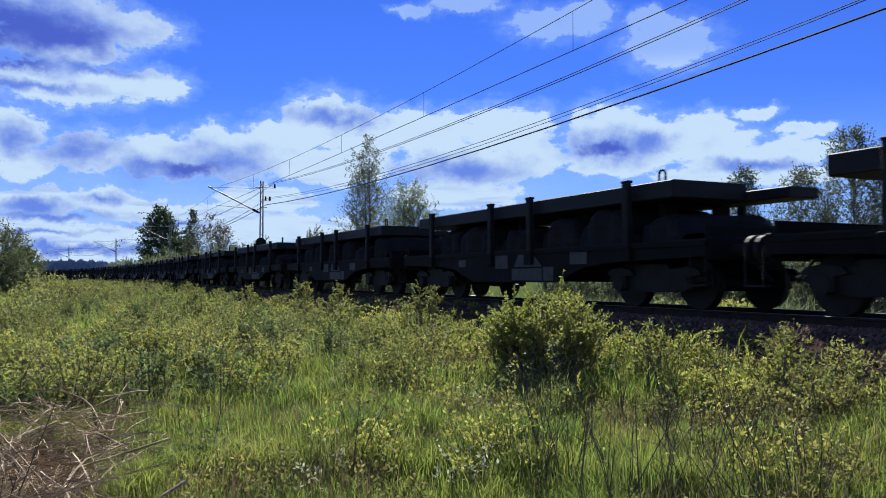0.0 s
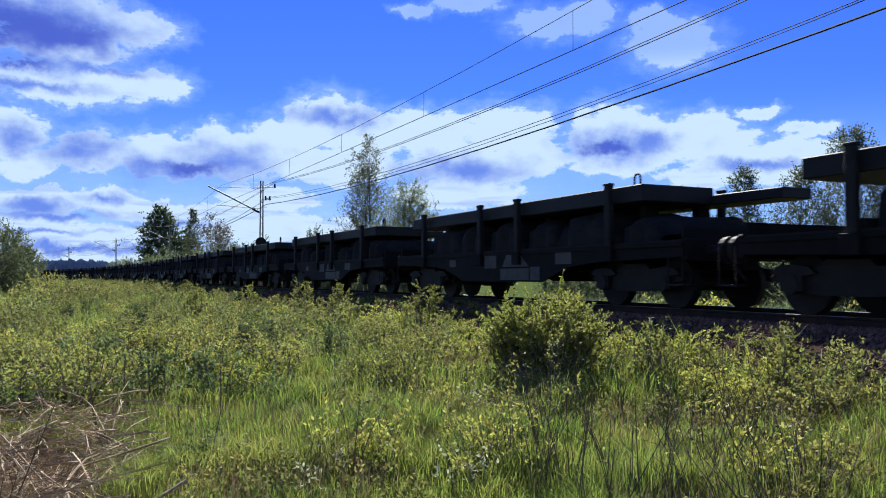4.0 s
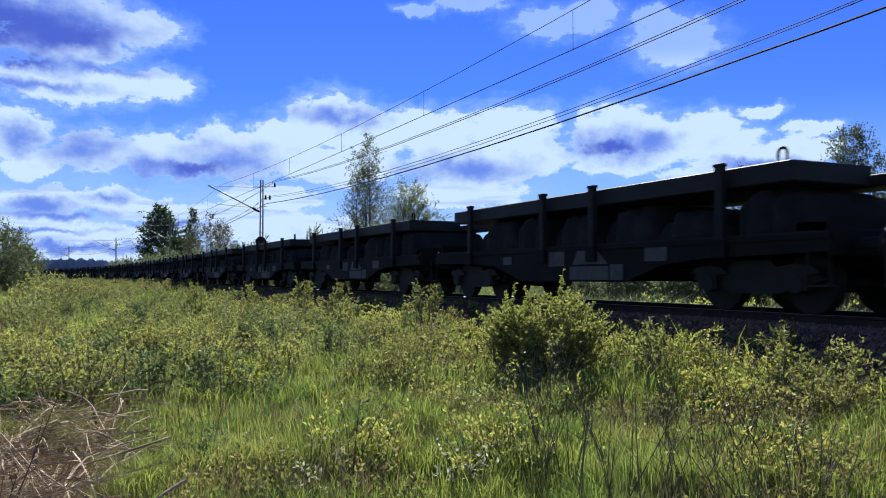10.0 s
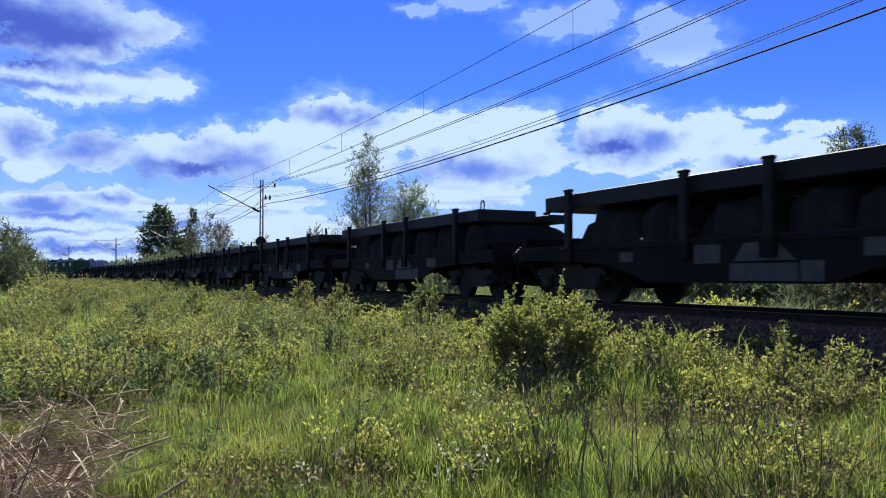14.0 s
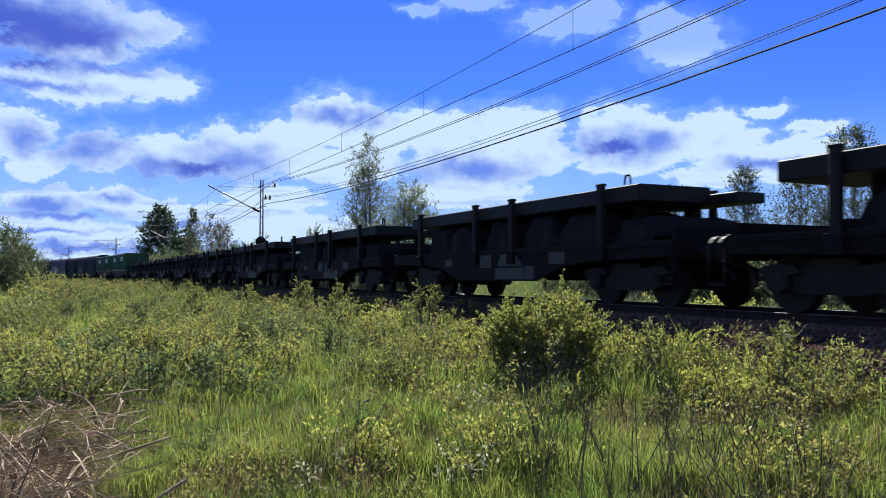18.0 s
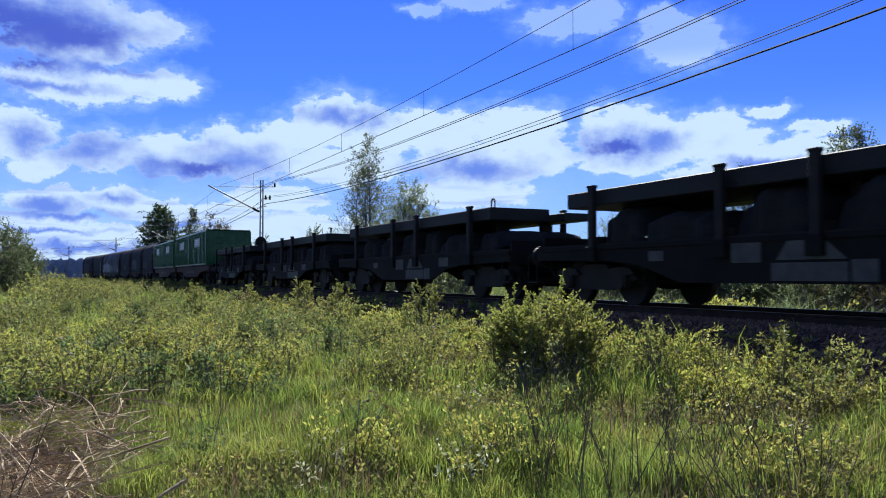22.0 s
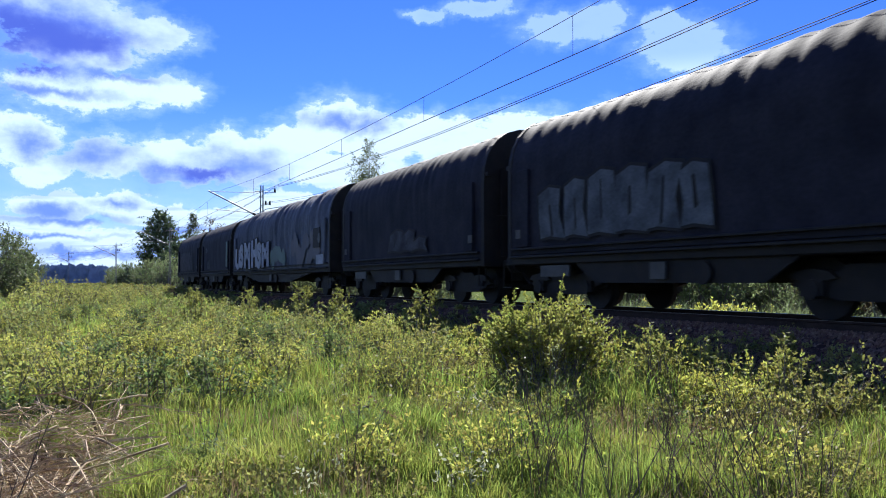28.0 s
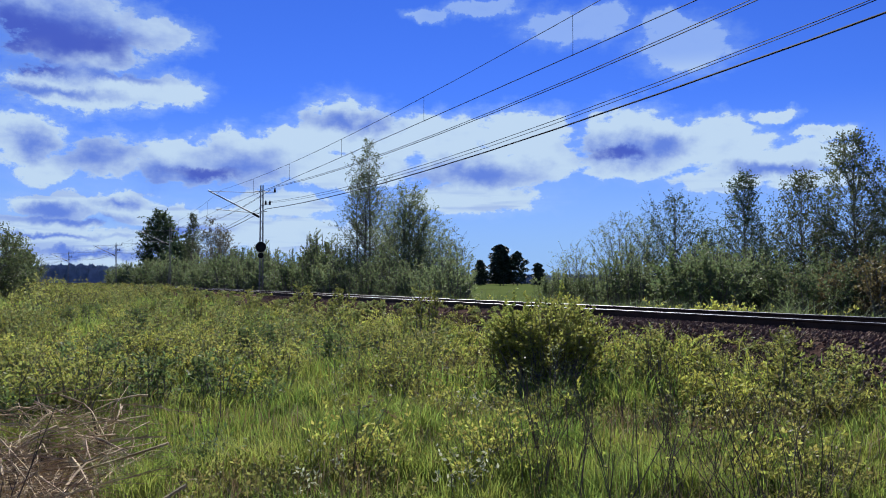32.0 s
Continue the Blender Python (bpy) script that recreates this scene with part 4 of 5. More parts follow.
def build_undergrowth():
    rng = np.random.default_rng(21)
    kinds = (
        # name, leaves, clumps, plants each, from, to, spread, heights, leaves a stem, leaf size, thinned in the open grass, label
        ("weeds", L_WEED, 480, 6, 4.6, 18, 0.26, (0.10, 0.36), 18, 0.033, 0.25, "tangled olive weeds and seedlings"),
        ("nettles", L_NETTLE, 120, 6, 6.5, 26, 0.24, (0.2, 0.6), 22, 0.044, 0.9, "dark green nettle-like weeds in clumps"),
        ("saplings", L_SHRUB, 170, 6, 7.5, 34, 0.24, (0.3, 1.0), 26, 0.044, 0.93, "knee-high willow saplings with small leaves"),
        ("undergrowth", L_SCRUB, 95, 7, 22, 95, 0.6, (0.5, 1.2), 28, 0.085, 0.0, "low leafy scrub beside the railway"),
        ("dark_scrub", L_SCRUB, 75, 6, 14, 70, 0.45, (0.35, 0.95), 28, 0.07, 0.0, "dull olive scrub between the shrubs"),
        ("sunlit_shoots", L_YOUNG, 150, 5, 6.0, 34, 0.20, (0.25, 0.75), 26, 0.038, 0.35, "yellow-green young shoots among the weeds"),
        ("bronze_weeds", L_RUST, 110, 5, 6.0, 30, 0.3, (0.2, 0.6), 22, 0.042, 0.8, "bronze-brown weeds mixed into the scrub"))
    for name, mat, n, each, r0, r1, spread, hh, lf, sz, thinned, label in kinds:
        p, r, g = clumps(rng, n, each, r0, r1, spread)
        b = bearing(p)
        opened = ((np.abs(b - 1) < 11) & (r < 10.5)) | ((b > -9) & (r < 8.2))
        l = np.array([lateral(x, y) for x, y, z in p])
        keep = ~(opened & (rng.random(len(p)) < thinned)) & ~((b < -23) & (r < 8.6)) & ~((b > 14) & (l > 7.9) & (rng.random(len(p)) < 0.8))
        field = patch(p, 0.42, 60) + 0.5 * patch(p, 1.1, 61)
        keep &= (field > rng.uniform(-0.30, 0.40, len(p))) | (l > 8.0)
        g = np.clip(g + 0.35 * np.clip(field, -1, 1), 0, 1)
        keep &= np.hypot(p[:, 0] + 9.5, p[:, 1] - 6.0) > 0.55
        p, r, g, l = p[keep], r[keep], g[keep], l[keep]
        h = (hh[0] + (hh[1] - hh[0]) * np.clip(g + rng.normal(0, 0.18, len(g)), 0, 1.1)) * np.where(l > 7.2, 0.75, 1.0)
        h = low_enough(p, h)
        q, t = sprigs(p, h, rng, 5, lf, sz * (1 + 0.010 * r), 0.30)
        me = quad_mesh(name, q)
        me.materials.append(mat)
        o = tagged(new(name, me), label, "undergrowth", kind="stuff")
        part("stalk", tube_mesh("stalk", t, 3), M_BARK, o)


def build_lineside():
    """Head-high scrub on the near side that hides the far rails."""
    rng = np.random.default_rng(51)
    for name, mat, n, label in (("lineside_scrub", L_SCRUB, 300, "shoulder-high willow scrub along the line"), ("lineside_weeds", L_WEED, 260, "olive weeds along the line")):
        s, l = -13 - 165 * rng.random(n) ** 1.5, 9.45 - 7.5 * rng.random(n) ** 1.7
        p = []
        for a, b in zip(s, l):
            x, y = beside(a, b)
            p.append((x, y, height(x, y)))
        p = np.array(p)
        h = rng.uniform(0.75, 1.35, n) * np.where(l > 8.0, 0.55, 1.0) * np.where(s > -40, 0.75, 1.0)
        h = low_enough(p, h)
        q, t = sprigs(p, h, rng, 6, 34, 0.05 + 0.0009 * np.abs(s), 0.30)
        me = quad_mesh(name, q)
        me.materials.append(mat)
        o = tagged(new(name, me), label, "undergrowth", kind="stuff")
        part("stalk", tube_mesh("stalk", t, 3), M_BARK, o)


def build_toe():
    """Low weeds creeping up the ballast's foot opposite the camera."""
    rng = np.random.default_rng(57)
    for name, mat, n, label in (("ballast_weeds", L_WEED, 170, "low olive weeds creeping onto the ballast"), ("bronze_creepers", L_RUST, 110, "bronze-brown low weeds at the ballast's foot"),
                                ("yellow_seedlings", L_YOUNG, 60, "yellow-green seedlings at the ballast's foot")):
        s, l = rng.uniform(-26, -3.5, n), 7.0 + 1.9 * rng.random(n) ** 1.3
        p = np.array([(*beside(a, b), 0.0) for a, b in zip(s, l)])
        p[:, 2] = [height(x, y) for x, y, z in p]
        ok = patch(p, 0.5, 71) > -0.25
        p, l = p[ok], l[ok]
        h = rng.uniform(0.16, 0.46, len(p)) * np.where(l > 8.2, 0.7, 1.0)
        q, t = sprigs(p, h, rng, 6, 20, np.full(len(p), 0.042), 0.4)
        me = quad_mesh(name, q)
        me.materials.append(mat)
        o = tagged(new(name, me), label, "weeds", kind="stuff")
        part("stalk", tube_mesh("stalk", t, 3), M_BARK, o)


def build_twigs():
    """Thin bare shoots standing in the grass, some with a few pale leaves."""
    rng = np.random.default_rng(77)
    tubes, cs = [], []
    p, r = scatter(rng, 330, 4.3, 9.0)
    b = bearing(p)
    p = p[((b > 6) & (b < 25) & (rng.random(len(p)) < 0.75)) | (rng.random(len(p)) < 0.05)]
    for q in p:
        lean = rng.normal(0, 0.22, 2)
        for _ in range(rng.integers(1, 5)):
            d = np.array([lean[0] + rng.normal(0, 0.16), lean[1] + rng.normal(0, 0.16), 1.0])
            h = rng.uniform(0.35, 1.0)
            m = q + d * h * 0.5 + rng.normal(0, 0.03, 3)
            e = m + (d + rng.normal(0, 0.15, 3)) * h * 0.5
            tubes += [(*(q - [0, 0, 0.03]), 0.0045, *m, 0.0034), (*m, 0.0034, *e, 0.0016)]
            for _ in range(rng.integers(0, 4)):
                s = m + (e - m) * rng.uniform(-0.6, 0.8)
                w = s + (d * 0.8 + rng.normal(0, 0.5, 3)) * h * 0.16
                tubes.append((*s, 0.0022, *w, 0.0012))
                if rng.random() < 0.35:
                    cs.append(s + (w - s) * rng.uniform(0.4, 1.05, (3, 1)))
    me = tube_mesh("bare_shoots", tubes, 4)
    me.materials.append(M_TWIG)
    o = tagged(new("bare_shoots", me), "thin dark bare shoots standing in the grass", "shoots", kind="stuff")
    c = np.concatenate(cs)
    part("bud_leaf", quad_mesh("bud_leaf", leaf_quads(c, 0.028 * rng.uniform(0.6, 1.3, len(c)), rng, slim=0.6)), L_YOUNG, o)


def flowering_sprig(bearing_deg, r, h, seed, mat, label):
    """A single leaning shoot with pale leaf clusters."""
    rng = np.random.default_rng(seed)
    o = tagged(new("pale_sprig"), label, "sprig", "pale sprigs in the grass")
    pos = np.zeros((3, 3))
    pos[:, :2] = rng.normal(0, 0.07, (3, 2))
    q, t = sprigs(pos, np.full(3, h), rng, 2, 13, np.full(3, 0.036), 0.22, twigs=4)
    tagged(part("stem", tube_mesh("stem", t, 5), M_TWIG, o), kind="stuff")
    part("foliage", quad_mesh("foliage", q), mat, o)
    ang = math.pi - TURN - math.radians(bearing_deg)
    o.matrix_basis = on_ground(r * math.cos(ang), r * math.sin(ang))


def build_brush():
    """A heap of cut dead branches in the grass."""
    rng = np.random.default_rng(91)
    tubes = []
    for i in range(600):
        r, b = 4.2 + 4.6 * rng.random() ** 0.8, math.radians(rng.uniform(-31, -22.0) + 1.4 * rng.normal())
        ang = math.pi - TURN - b
        x, y = r * math.cos(ang), r * math.sin(ang)
        z = height(x, y) + 0.02 + 0.42 * rng.random() ** 1.3
        a = rng.normal(0.55, 0.55) if rng.random() < 0.6 else rng.uniform(0, 6.28)
        L = rng.uniform(0.35, 1.0) if rng.random() < 0.7 else rng.uniform(1.0, 1.9)
        d = np.array([math.cos(a), math.sin(a), rng.normal(0.12, 0.22)])
        sag = np.array([rng.normal(0, 0.05), rng.normal(0, 0.05), -0.07])
        p = np.array([x, y, z]) - d * L * 0.5
        r0 = 0.0025 + 0.010 * rng.random() ** 2.0
        steps = 7
        for k in range(steps):
            d = d + sag + rng.normal(0, 0.09, 3)
            q = p + d * L / steps
            low = height(q[0], q[1]) + 0.01
            if q[2] < low:
                q[2] = low
            tubes.append((*p, r0 * (1 - 0.12 * k), *q, r0 * (0.88 - 0.12 * k)))
            if rng.random() < 0.45:
                e = q + rng.normal(0, 0.07, 3) + d * rng.uniform(0.08, 0.22)
                tubes.append((*q, r0 * 0.5, *e, 0.001))
            p = q
    me = tube_mesh("brush_heap", tubes, 5)
    me.materials.append(M_DEADWOOD)
    tagged(new("brush_heap", me), "heap of dry brown cut branches in the grass", "brush heap", kind="stuff")
    q = []
    for i in range(190):
        r, b = rng.uniform(4.2, 8.6), math.radians(rng.uniform(-31, -20.5))
        ang = math.pi - TURN - b
        q.append((r * math.cos(ang), r * math.sin(ang), height(r * math.cos(ang), r * math.sin(ang))))
    p = np.array(q)
    me = strip_mesh("dead_stalks", *tuft(p, rng, 14, rng.uniform(0.08, 0.3, len(p)), np.full(len(p), 0.005), np.full(len(p), 0.12)))
    me.materials.append(L_DRY)
    tagged(new("dead_stalks", me), "matted reddish-brown dead stalks under the branches", "dead stalks", kind="stuff")


M_TWIG = material("twig_bark", (0.062, 0.042, 0.034), (0.10, 0.07, 0.05), rough=0.8, scale=8, fine=60, bump=0.1)
M_DEADWOOD = material("dead_wood", (0.18, 0.115, 0.06), (0.54, 0.41, 0.23), rough=0.85, scale=5, fine=40, bump=0.3, vary=0.3)
L_BLOOM = leaf("greyish_leaves", (0.20, 0.23, 0.12), (0.28, 0.30, 0.17), 0.4, 0.3)
L_PALE = leaf("pale_buds", (0.42, 0.45, 0.28), (0.5, 0.5, 0.36), 0.4, 0.2)

build_grass()
build_undergrowth()
build_lineside()
build_toe()
build_twigs()
build_brush()


def shrub(name, H, W, seed, mat, n_stem=14, leaves=90, size=0.05, label="", upright=0.0):
    """A bush of many stems from one root, wider above; upright stems stand side by side."""
    rng = np.random.default_rng(seed)
    s = tagged(new(name), label, "shrub", "shrubs beside the track")
    a = rng.uniform(0, 6.283, n_stem)
    out = W * 0.5 * np.sqrt(rng.random(n_stem))
    ring = np.stack([np.cos(a), np.sin(a), np.zeros(n_stem)], 1)
    tip = ring * out[:, None]
    tip[:, 2] = H * rng.uniform(0.62, 1.0, n_stem) * (1 - 0.35 * (out / (W * 0.5)) ** 2)
    b = ring * (out * (0.3 + 0.6 * upright))[:, None]
    mid = (b + tip) / 2 + rng.normal(0, 0.04 * H, (n_stem, 3))
    full = lambda r: np.full((n_stem, 1), r * H)
    tubes = [np.hstack([b, full(0.010), mid, full(0.007)]), np.hstack([mid, full(0.007), tip, full(0.002)])]
    q = [strew(mid, tip, max(2, leaves // 6), rng, np.full(n_stem, size))]
    for _ in range(7):
        u = rng.uniform(0.2, 0.95, (n_stem, 1))
        p0 = b + (tip - b) * u
        way = unit(rng.normal(size=(n_stem, 3)) * [1, 1, 0.5] + ring * 0.4 + [0, 0, 0.5 + 1.2 * upright])
        p1 = p0 + way * rng.uniform(0.10, 0.26, (n_stem, 1)) * (W + 0.4 * H) * (1.15 - 0.6 * u)
        p1[:, 2] = np.maximum(p1[:, 2], 0.05)
        tubes.append(np.hstack([p0, full(0.003), p1, full(0.001)]))
        q.append(strew(p0, p1, max(2, leaves * 5 // 42), rng, np.full(n_stem, size), lo=0.2, hi=1.1, slim=0.55))
    q = np.concatenate(q)
    tagged(part("woody_framework", tube_mesh("woody_framework", np.concatenate(tubes), 4), M_BARK, s), kind="stuff")
    part("foliage", quad_mesh("foliage", q[q[:, 0, 2] > 0.03]), mat, s)
    return s


def on_ground(x, y):
    return pose(x, y, height(x, y) - 0.03)


S_BIG = shrub("willow_bush", 1.36, 1.7, 3, L_BUSH, 95, 280, 0.046, "dense round willow bush with small green leaves", 0.45)
S_BIG.matrix_basis = on_ground(-9.6, 6.1)
S_A = shrub("young_willow", 1.6, 0.6, 4, L_SHRUB, 10, 170, 0.055, "slender young willow growing among the grass", 0.5)
S_B = shrub("young_birch", 0.8, 0.8, 5, L_YOUNG, 12, 80, 0.05, "yellow-green young birch shrub in sunlight")
S_C = shrub("low_shrub", 0.6, 0.7, 6, L_WEED, 12, 70, 0.045, "low green shrub on the embankment foot")
spots = ((S_A, -29.7, 4.4, 20), (S_A, -23.0, 7.5, 0), (S_A, -27.0, 7.5, 60), (S_A, -41, 6.0, 130), (S_A, -33, 7.0, 200), (S_B, -8.4, 7.6, 0), (S_C, -7.7, 8.5, 0),
         (S_B, -9.9, 7.4, 90), (S_C, -12.5, 7.4, 20), (S_A, -17.0, 7.6, 70), (S_B, -14.5, 7.3, 10),
         (S_C, -15.5, 7.0, 80), (S_B, -19.0, 7.2, 150), (S_C, -6.6, 8.2, 210), (S_B, -6.9, 7.4, 310), (S_B, -12.0, 6.0, 20), (S_C, -13.5, 6.2, 77))
for k, (b, r, h) in enumerate(((2.4, 6.0, 0.62), (1.1, 5.7, 0.5), (2.7, 8.4, 0.55), (-7.3, 6.2, 0.5), (-9.0, 5.6, 0.4))):
    flowering_sprig(b, r, h, 500 + k, L_PALE, "leaning shoot with pale whitish leaf clusters")
for k, (b, r, h) in enumerate(((5.9, 10.2, 0.85), (6.7, 10.1, 0.9), (7.6, 10.2, 0.85), (8.4, 10.4, 0.75), (9.4, 10.2, 0.8), (-7.4, 9.5, 0.8))):
    flowering_sprig(b, r, h, 520 + k, L_BLOOM, "slim upright shoot with greyish young leaves")
S_D = shrub("young_willow", 1.0, 1.0, 7, L_SHRUB, 12, 90, 0.048, "bushy young willow standing in the scrub")
S_E = shrub("young_alder", 1.1, 0.9, 8, L_NETTLE, 11, 90, 0.055, "dark green young alder standing in the scrub")
srng = random.Random(12)
extra = []
while len(extra) < 46:
    r, b = srng.uniform(9.5, 42), math.radians(srng.uniform(-29, 22))
    ang = math.pi - TURN - b
    x, y = r * math.cos(ang), r * math.sin(ang)
    if lateral(x, y) < 7.6 and math.hypot(x + 9.6, y - 6.1) > 1.6 and not (r < 12 and -9 < math.degrees(b) < 10):
        extra.append((srng.choice((S_D, S_E, S_B, S_C, S_D)), x, y, srng.uniform(0, 360)))
while len(extra) < 72:
    r, b = srng.uniform(9.5, 18), math.radians(srng.uniform(-29, -9))
    ang = math.pi - TURN - b
    extra.append((srng.choice((S_D, S_E, S_B, S_D)), r * math.cos(ang), r * math.sin(ang), srng.uniform(0, 360)))
S_F = shrub("young_rowan", 1.05, 0.5, 9, L_SHRUB, 9, 60, 0.06, "slim young rowan at the foot of the embankment", 0.6)
S_G = shrub("sunlit_shrub", 0.6, 0.75, 10, L_YOUNG, 22, 80, 0.045, "bright yellow-green shrub in full sun")
for src, b, r in ((S_F, 22.6, 9.6), (S_G, 17.8, 9.9), (S_G, 19.6, 9.2), (S_F, 14.2, 10.6), (S_F, -4.2, 17.5), (S_F, -2.0, 20.0), (S_F, -7.0, 22.0)):
    ang = math.pi - TURN - math.radians(b)
    extra.append((src, r * math.cos(ang), r * math.sin(ang), 40 * b))
spots += tuple(extra)
for k in range(13):
    spots += (((S_G, S_D, S_B)[k % 3], -36 + 2.9 * k + srng.uniform(-0.9, 0.9), srng.uniform(15.4, 18.5), 50 * k),)
done = set()
for src, x, y, turn in spots:
    o = copy_thing(src, pose(0, 0, 0)) if src.name in done else src
    done.add(src.name)
    l = lateral(x, y)
    room = 1.1 * (EYE.z * (1 - l / NEAR_RAIL) - height(x, y)) if x > -60 and l < 10 and src not in (S_A, S_F) else 9.0
    tall = {S_B: 0.8, S_C: 0.6, S_D: 1.0, S_E: 1.1, S_G: 0.6}.get(src, 1.5)
    size = min(1.0, room / tall) if l < 10 else 1.5 / tall
    o.matrix_basis = on_ground(x, y) @ pose(0, 0, 0, rz=turn) @ Matrix.Diagonal((size, size, size, 1))


# taller scrub where the line curves away
for x, y, size in ((-40.0, 0.2, 1.9), (-46.0, 1.4, 1.9), (-50.0, -0.8, 2.3), (-37.0, -1.0, 1.8), (-55.0, 0.5, 2.2), (-44.0, -0.6, 2.0), (-60.0, 2.2, 2.1), (-52.0, 2.6, 1.7), (-64.0, -0.4, 2.6), (-58.0, 4.2, 1.7)):
    o = copy_thing(S_D, pose(0, 0, 0))
    o.matrix_basis = on_ground(x, y) @ pose(0, 0, 0, rz=70 * x) @ Matrix.Diagonal((size, size, size, 1))


def crown_width(shape, v):
    """Half width of a crown, 0 to 1, at v from its foot to its top."""
    if shape == "spire":
        return (1 - v) ** 0.8 * min(1.0, 0.55 + 2.2 * v) + 0.05
    if shape == "oval":
        return math.sin(math.pi * (0.16 + 0.82 * v)) ** 0.8 + 0.03
    return math.sqrt(max(0.0, 1 - (1.9 * v - 0.9) ** 2)) + 0.05


def tree(name, H, W, base, seed, leaf_mat, bark, n_limb, leaves, size, label, shape="oval", fork=1):
    """Tapered trunks, rising limbs with twigs, and many small leaves on the twigs."""
    rng = np.random.default_rng(seed)
    t = tagged(new(name), label, "tree")
    tubes, t0, t1 = [], [], []
    r0 = 0.0075 * H + 0.015
    for f in range(fork):
        foot = rng.normal(0, 0.05 * W, 2) * (fork > 1)
        lean = rng.normal(0, 0.02 if fork == 1 else 0.07, 2) * W * (f > 0) * 2.2
        top = H * (1.0 if f == 0 else rng.uniform(0.78, 0.96))
        pts = [np.array([foot[0] + lean[0] * u + rng.normal(0, 0.003 * H), foot[1] + lean[1] * u + rng.normal(0, 0.003 * H), top * u]) for u in np.linspace(0, 1, 9)]
        for k in range(8):
            tubes.append((*pts[k], r0 * (1 - k / 8.3), *pts[k + 1], r0 * (1 - (k + 1) / 8.3)))
        n = 2 * n_limb // fork
        for i in range(n):
            v = (i + rng.random()) / n
            reach = W * (0.62 if shape == "spire" else 0.54) * crown_width(shape, v) * rng.uniform(0.55, 1.12) + 0.1
            tip_z = top * (base + (1 - base) * v)
            slope = 0.6 + 0.9 * v
            z = max(0.35 * base * top, tip_z - reach * slope)
            k = min(7, int(z / top * 8))
            p = pts[k] + (pts[k + 1] - pts[k]) * (z / top * 8 - k)
            a = 2.4 * i + rng.uniform(-0.5, 0.5)
            q = p + np.array([math.cos(a) * reach, math.sin(a) * reach, tip_z - z])
            m = p * 0.5 + q * 0.5 + np.array([math.cos(a), math.sin(a), -0.5]) * reach * 0.1 + rng.normal(0, 0.03, 3) * reach
            rl = r0 * 0.26 * (1.1 - z / top)
            tubes += [(*p, rl + 0.006, *m, rl * 0.6 + 0.005), (*m, rl * 0.6 + 0.005, *q, 0.004)]
            for _ in range(7):
                w = rng.uniform(0.3, 1.0)
                s = p + (m - p) * 2 * w if w < 0.5 else m + (q - m) * (2 * w - 1)
                e = rng.normal(0, 0.75, 3) + np.array([math.cos(a), math.sin(a), 0.0]) * 0.5 + [0, 0, 0.65]
                e = s + e / np.linalg.norm(e) * (0.2 * reach + 0.05 * W + 0.12) * rng.uniform(0.6, 1.4)
                tubes.append((*s, 0.006, *e, 0.0025))
                t0.append(s)
                t1.append(e)
    t0, t1 = np.array(t0), np.array(t1)
    q = strew(t0, t1, max(2, int(leaves / len(t0))), rng, np.full(len(t0), size), lo=0.0, hi=1.2, slim=0.7, rise=0.1)
    q += rng.normal(0, 0.008 * W + 0.01, (len(q), 1, 3))
    part("trunk", tube_mesh("trunk", tubes, 5), bark, t)
    part("crown", quad_mesh("crown", q), leaf_mat, t)
    return t


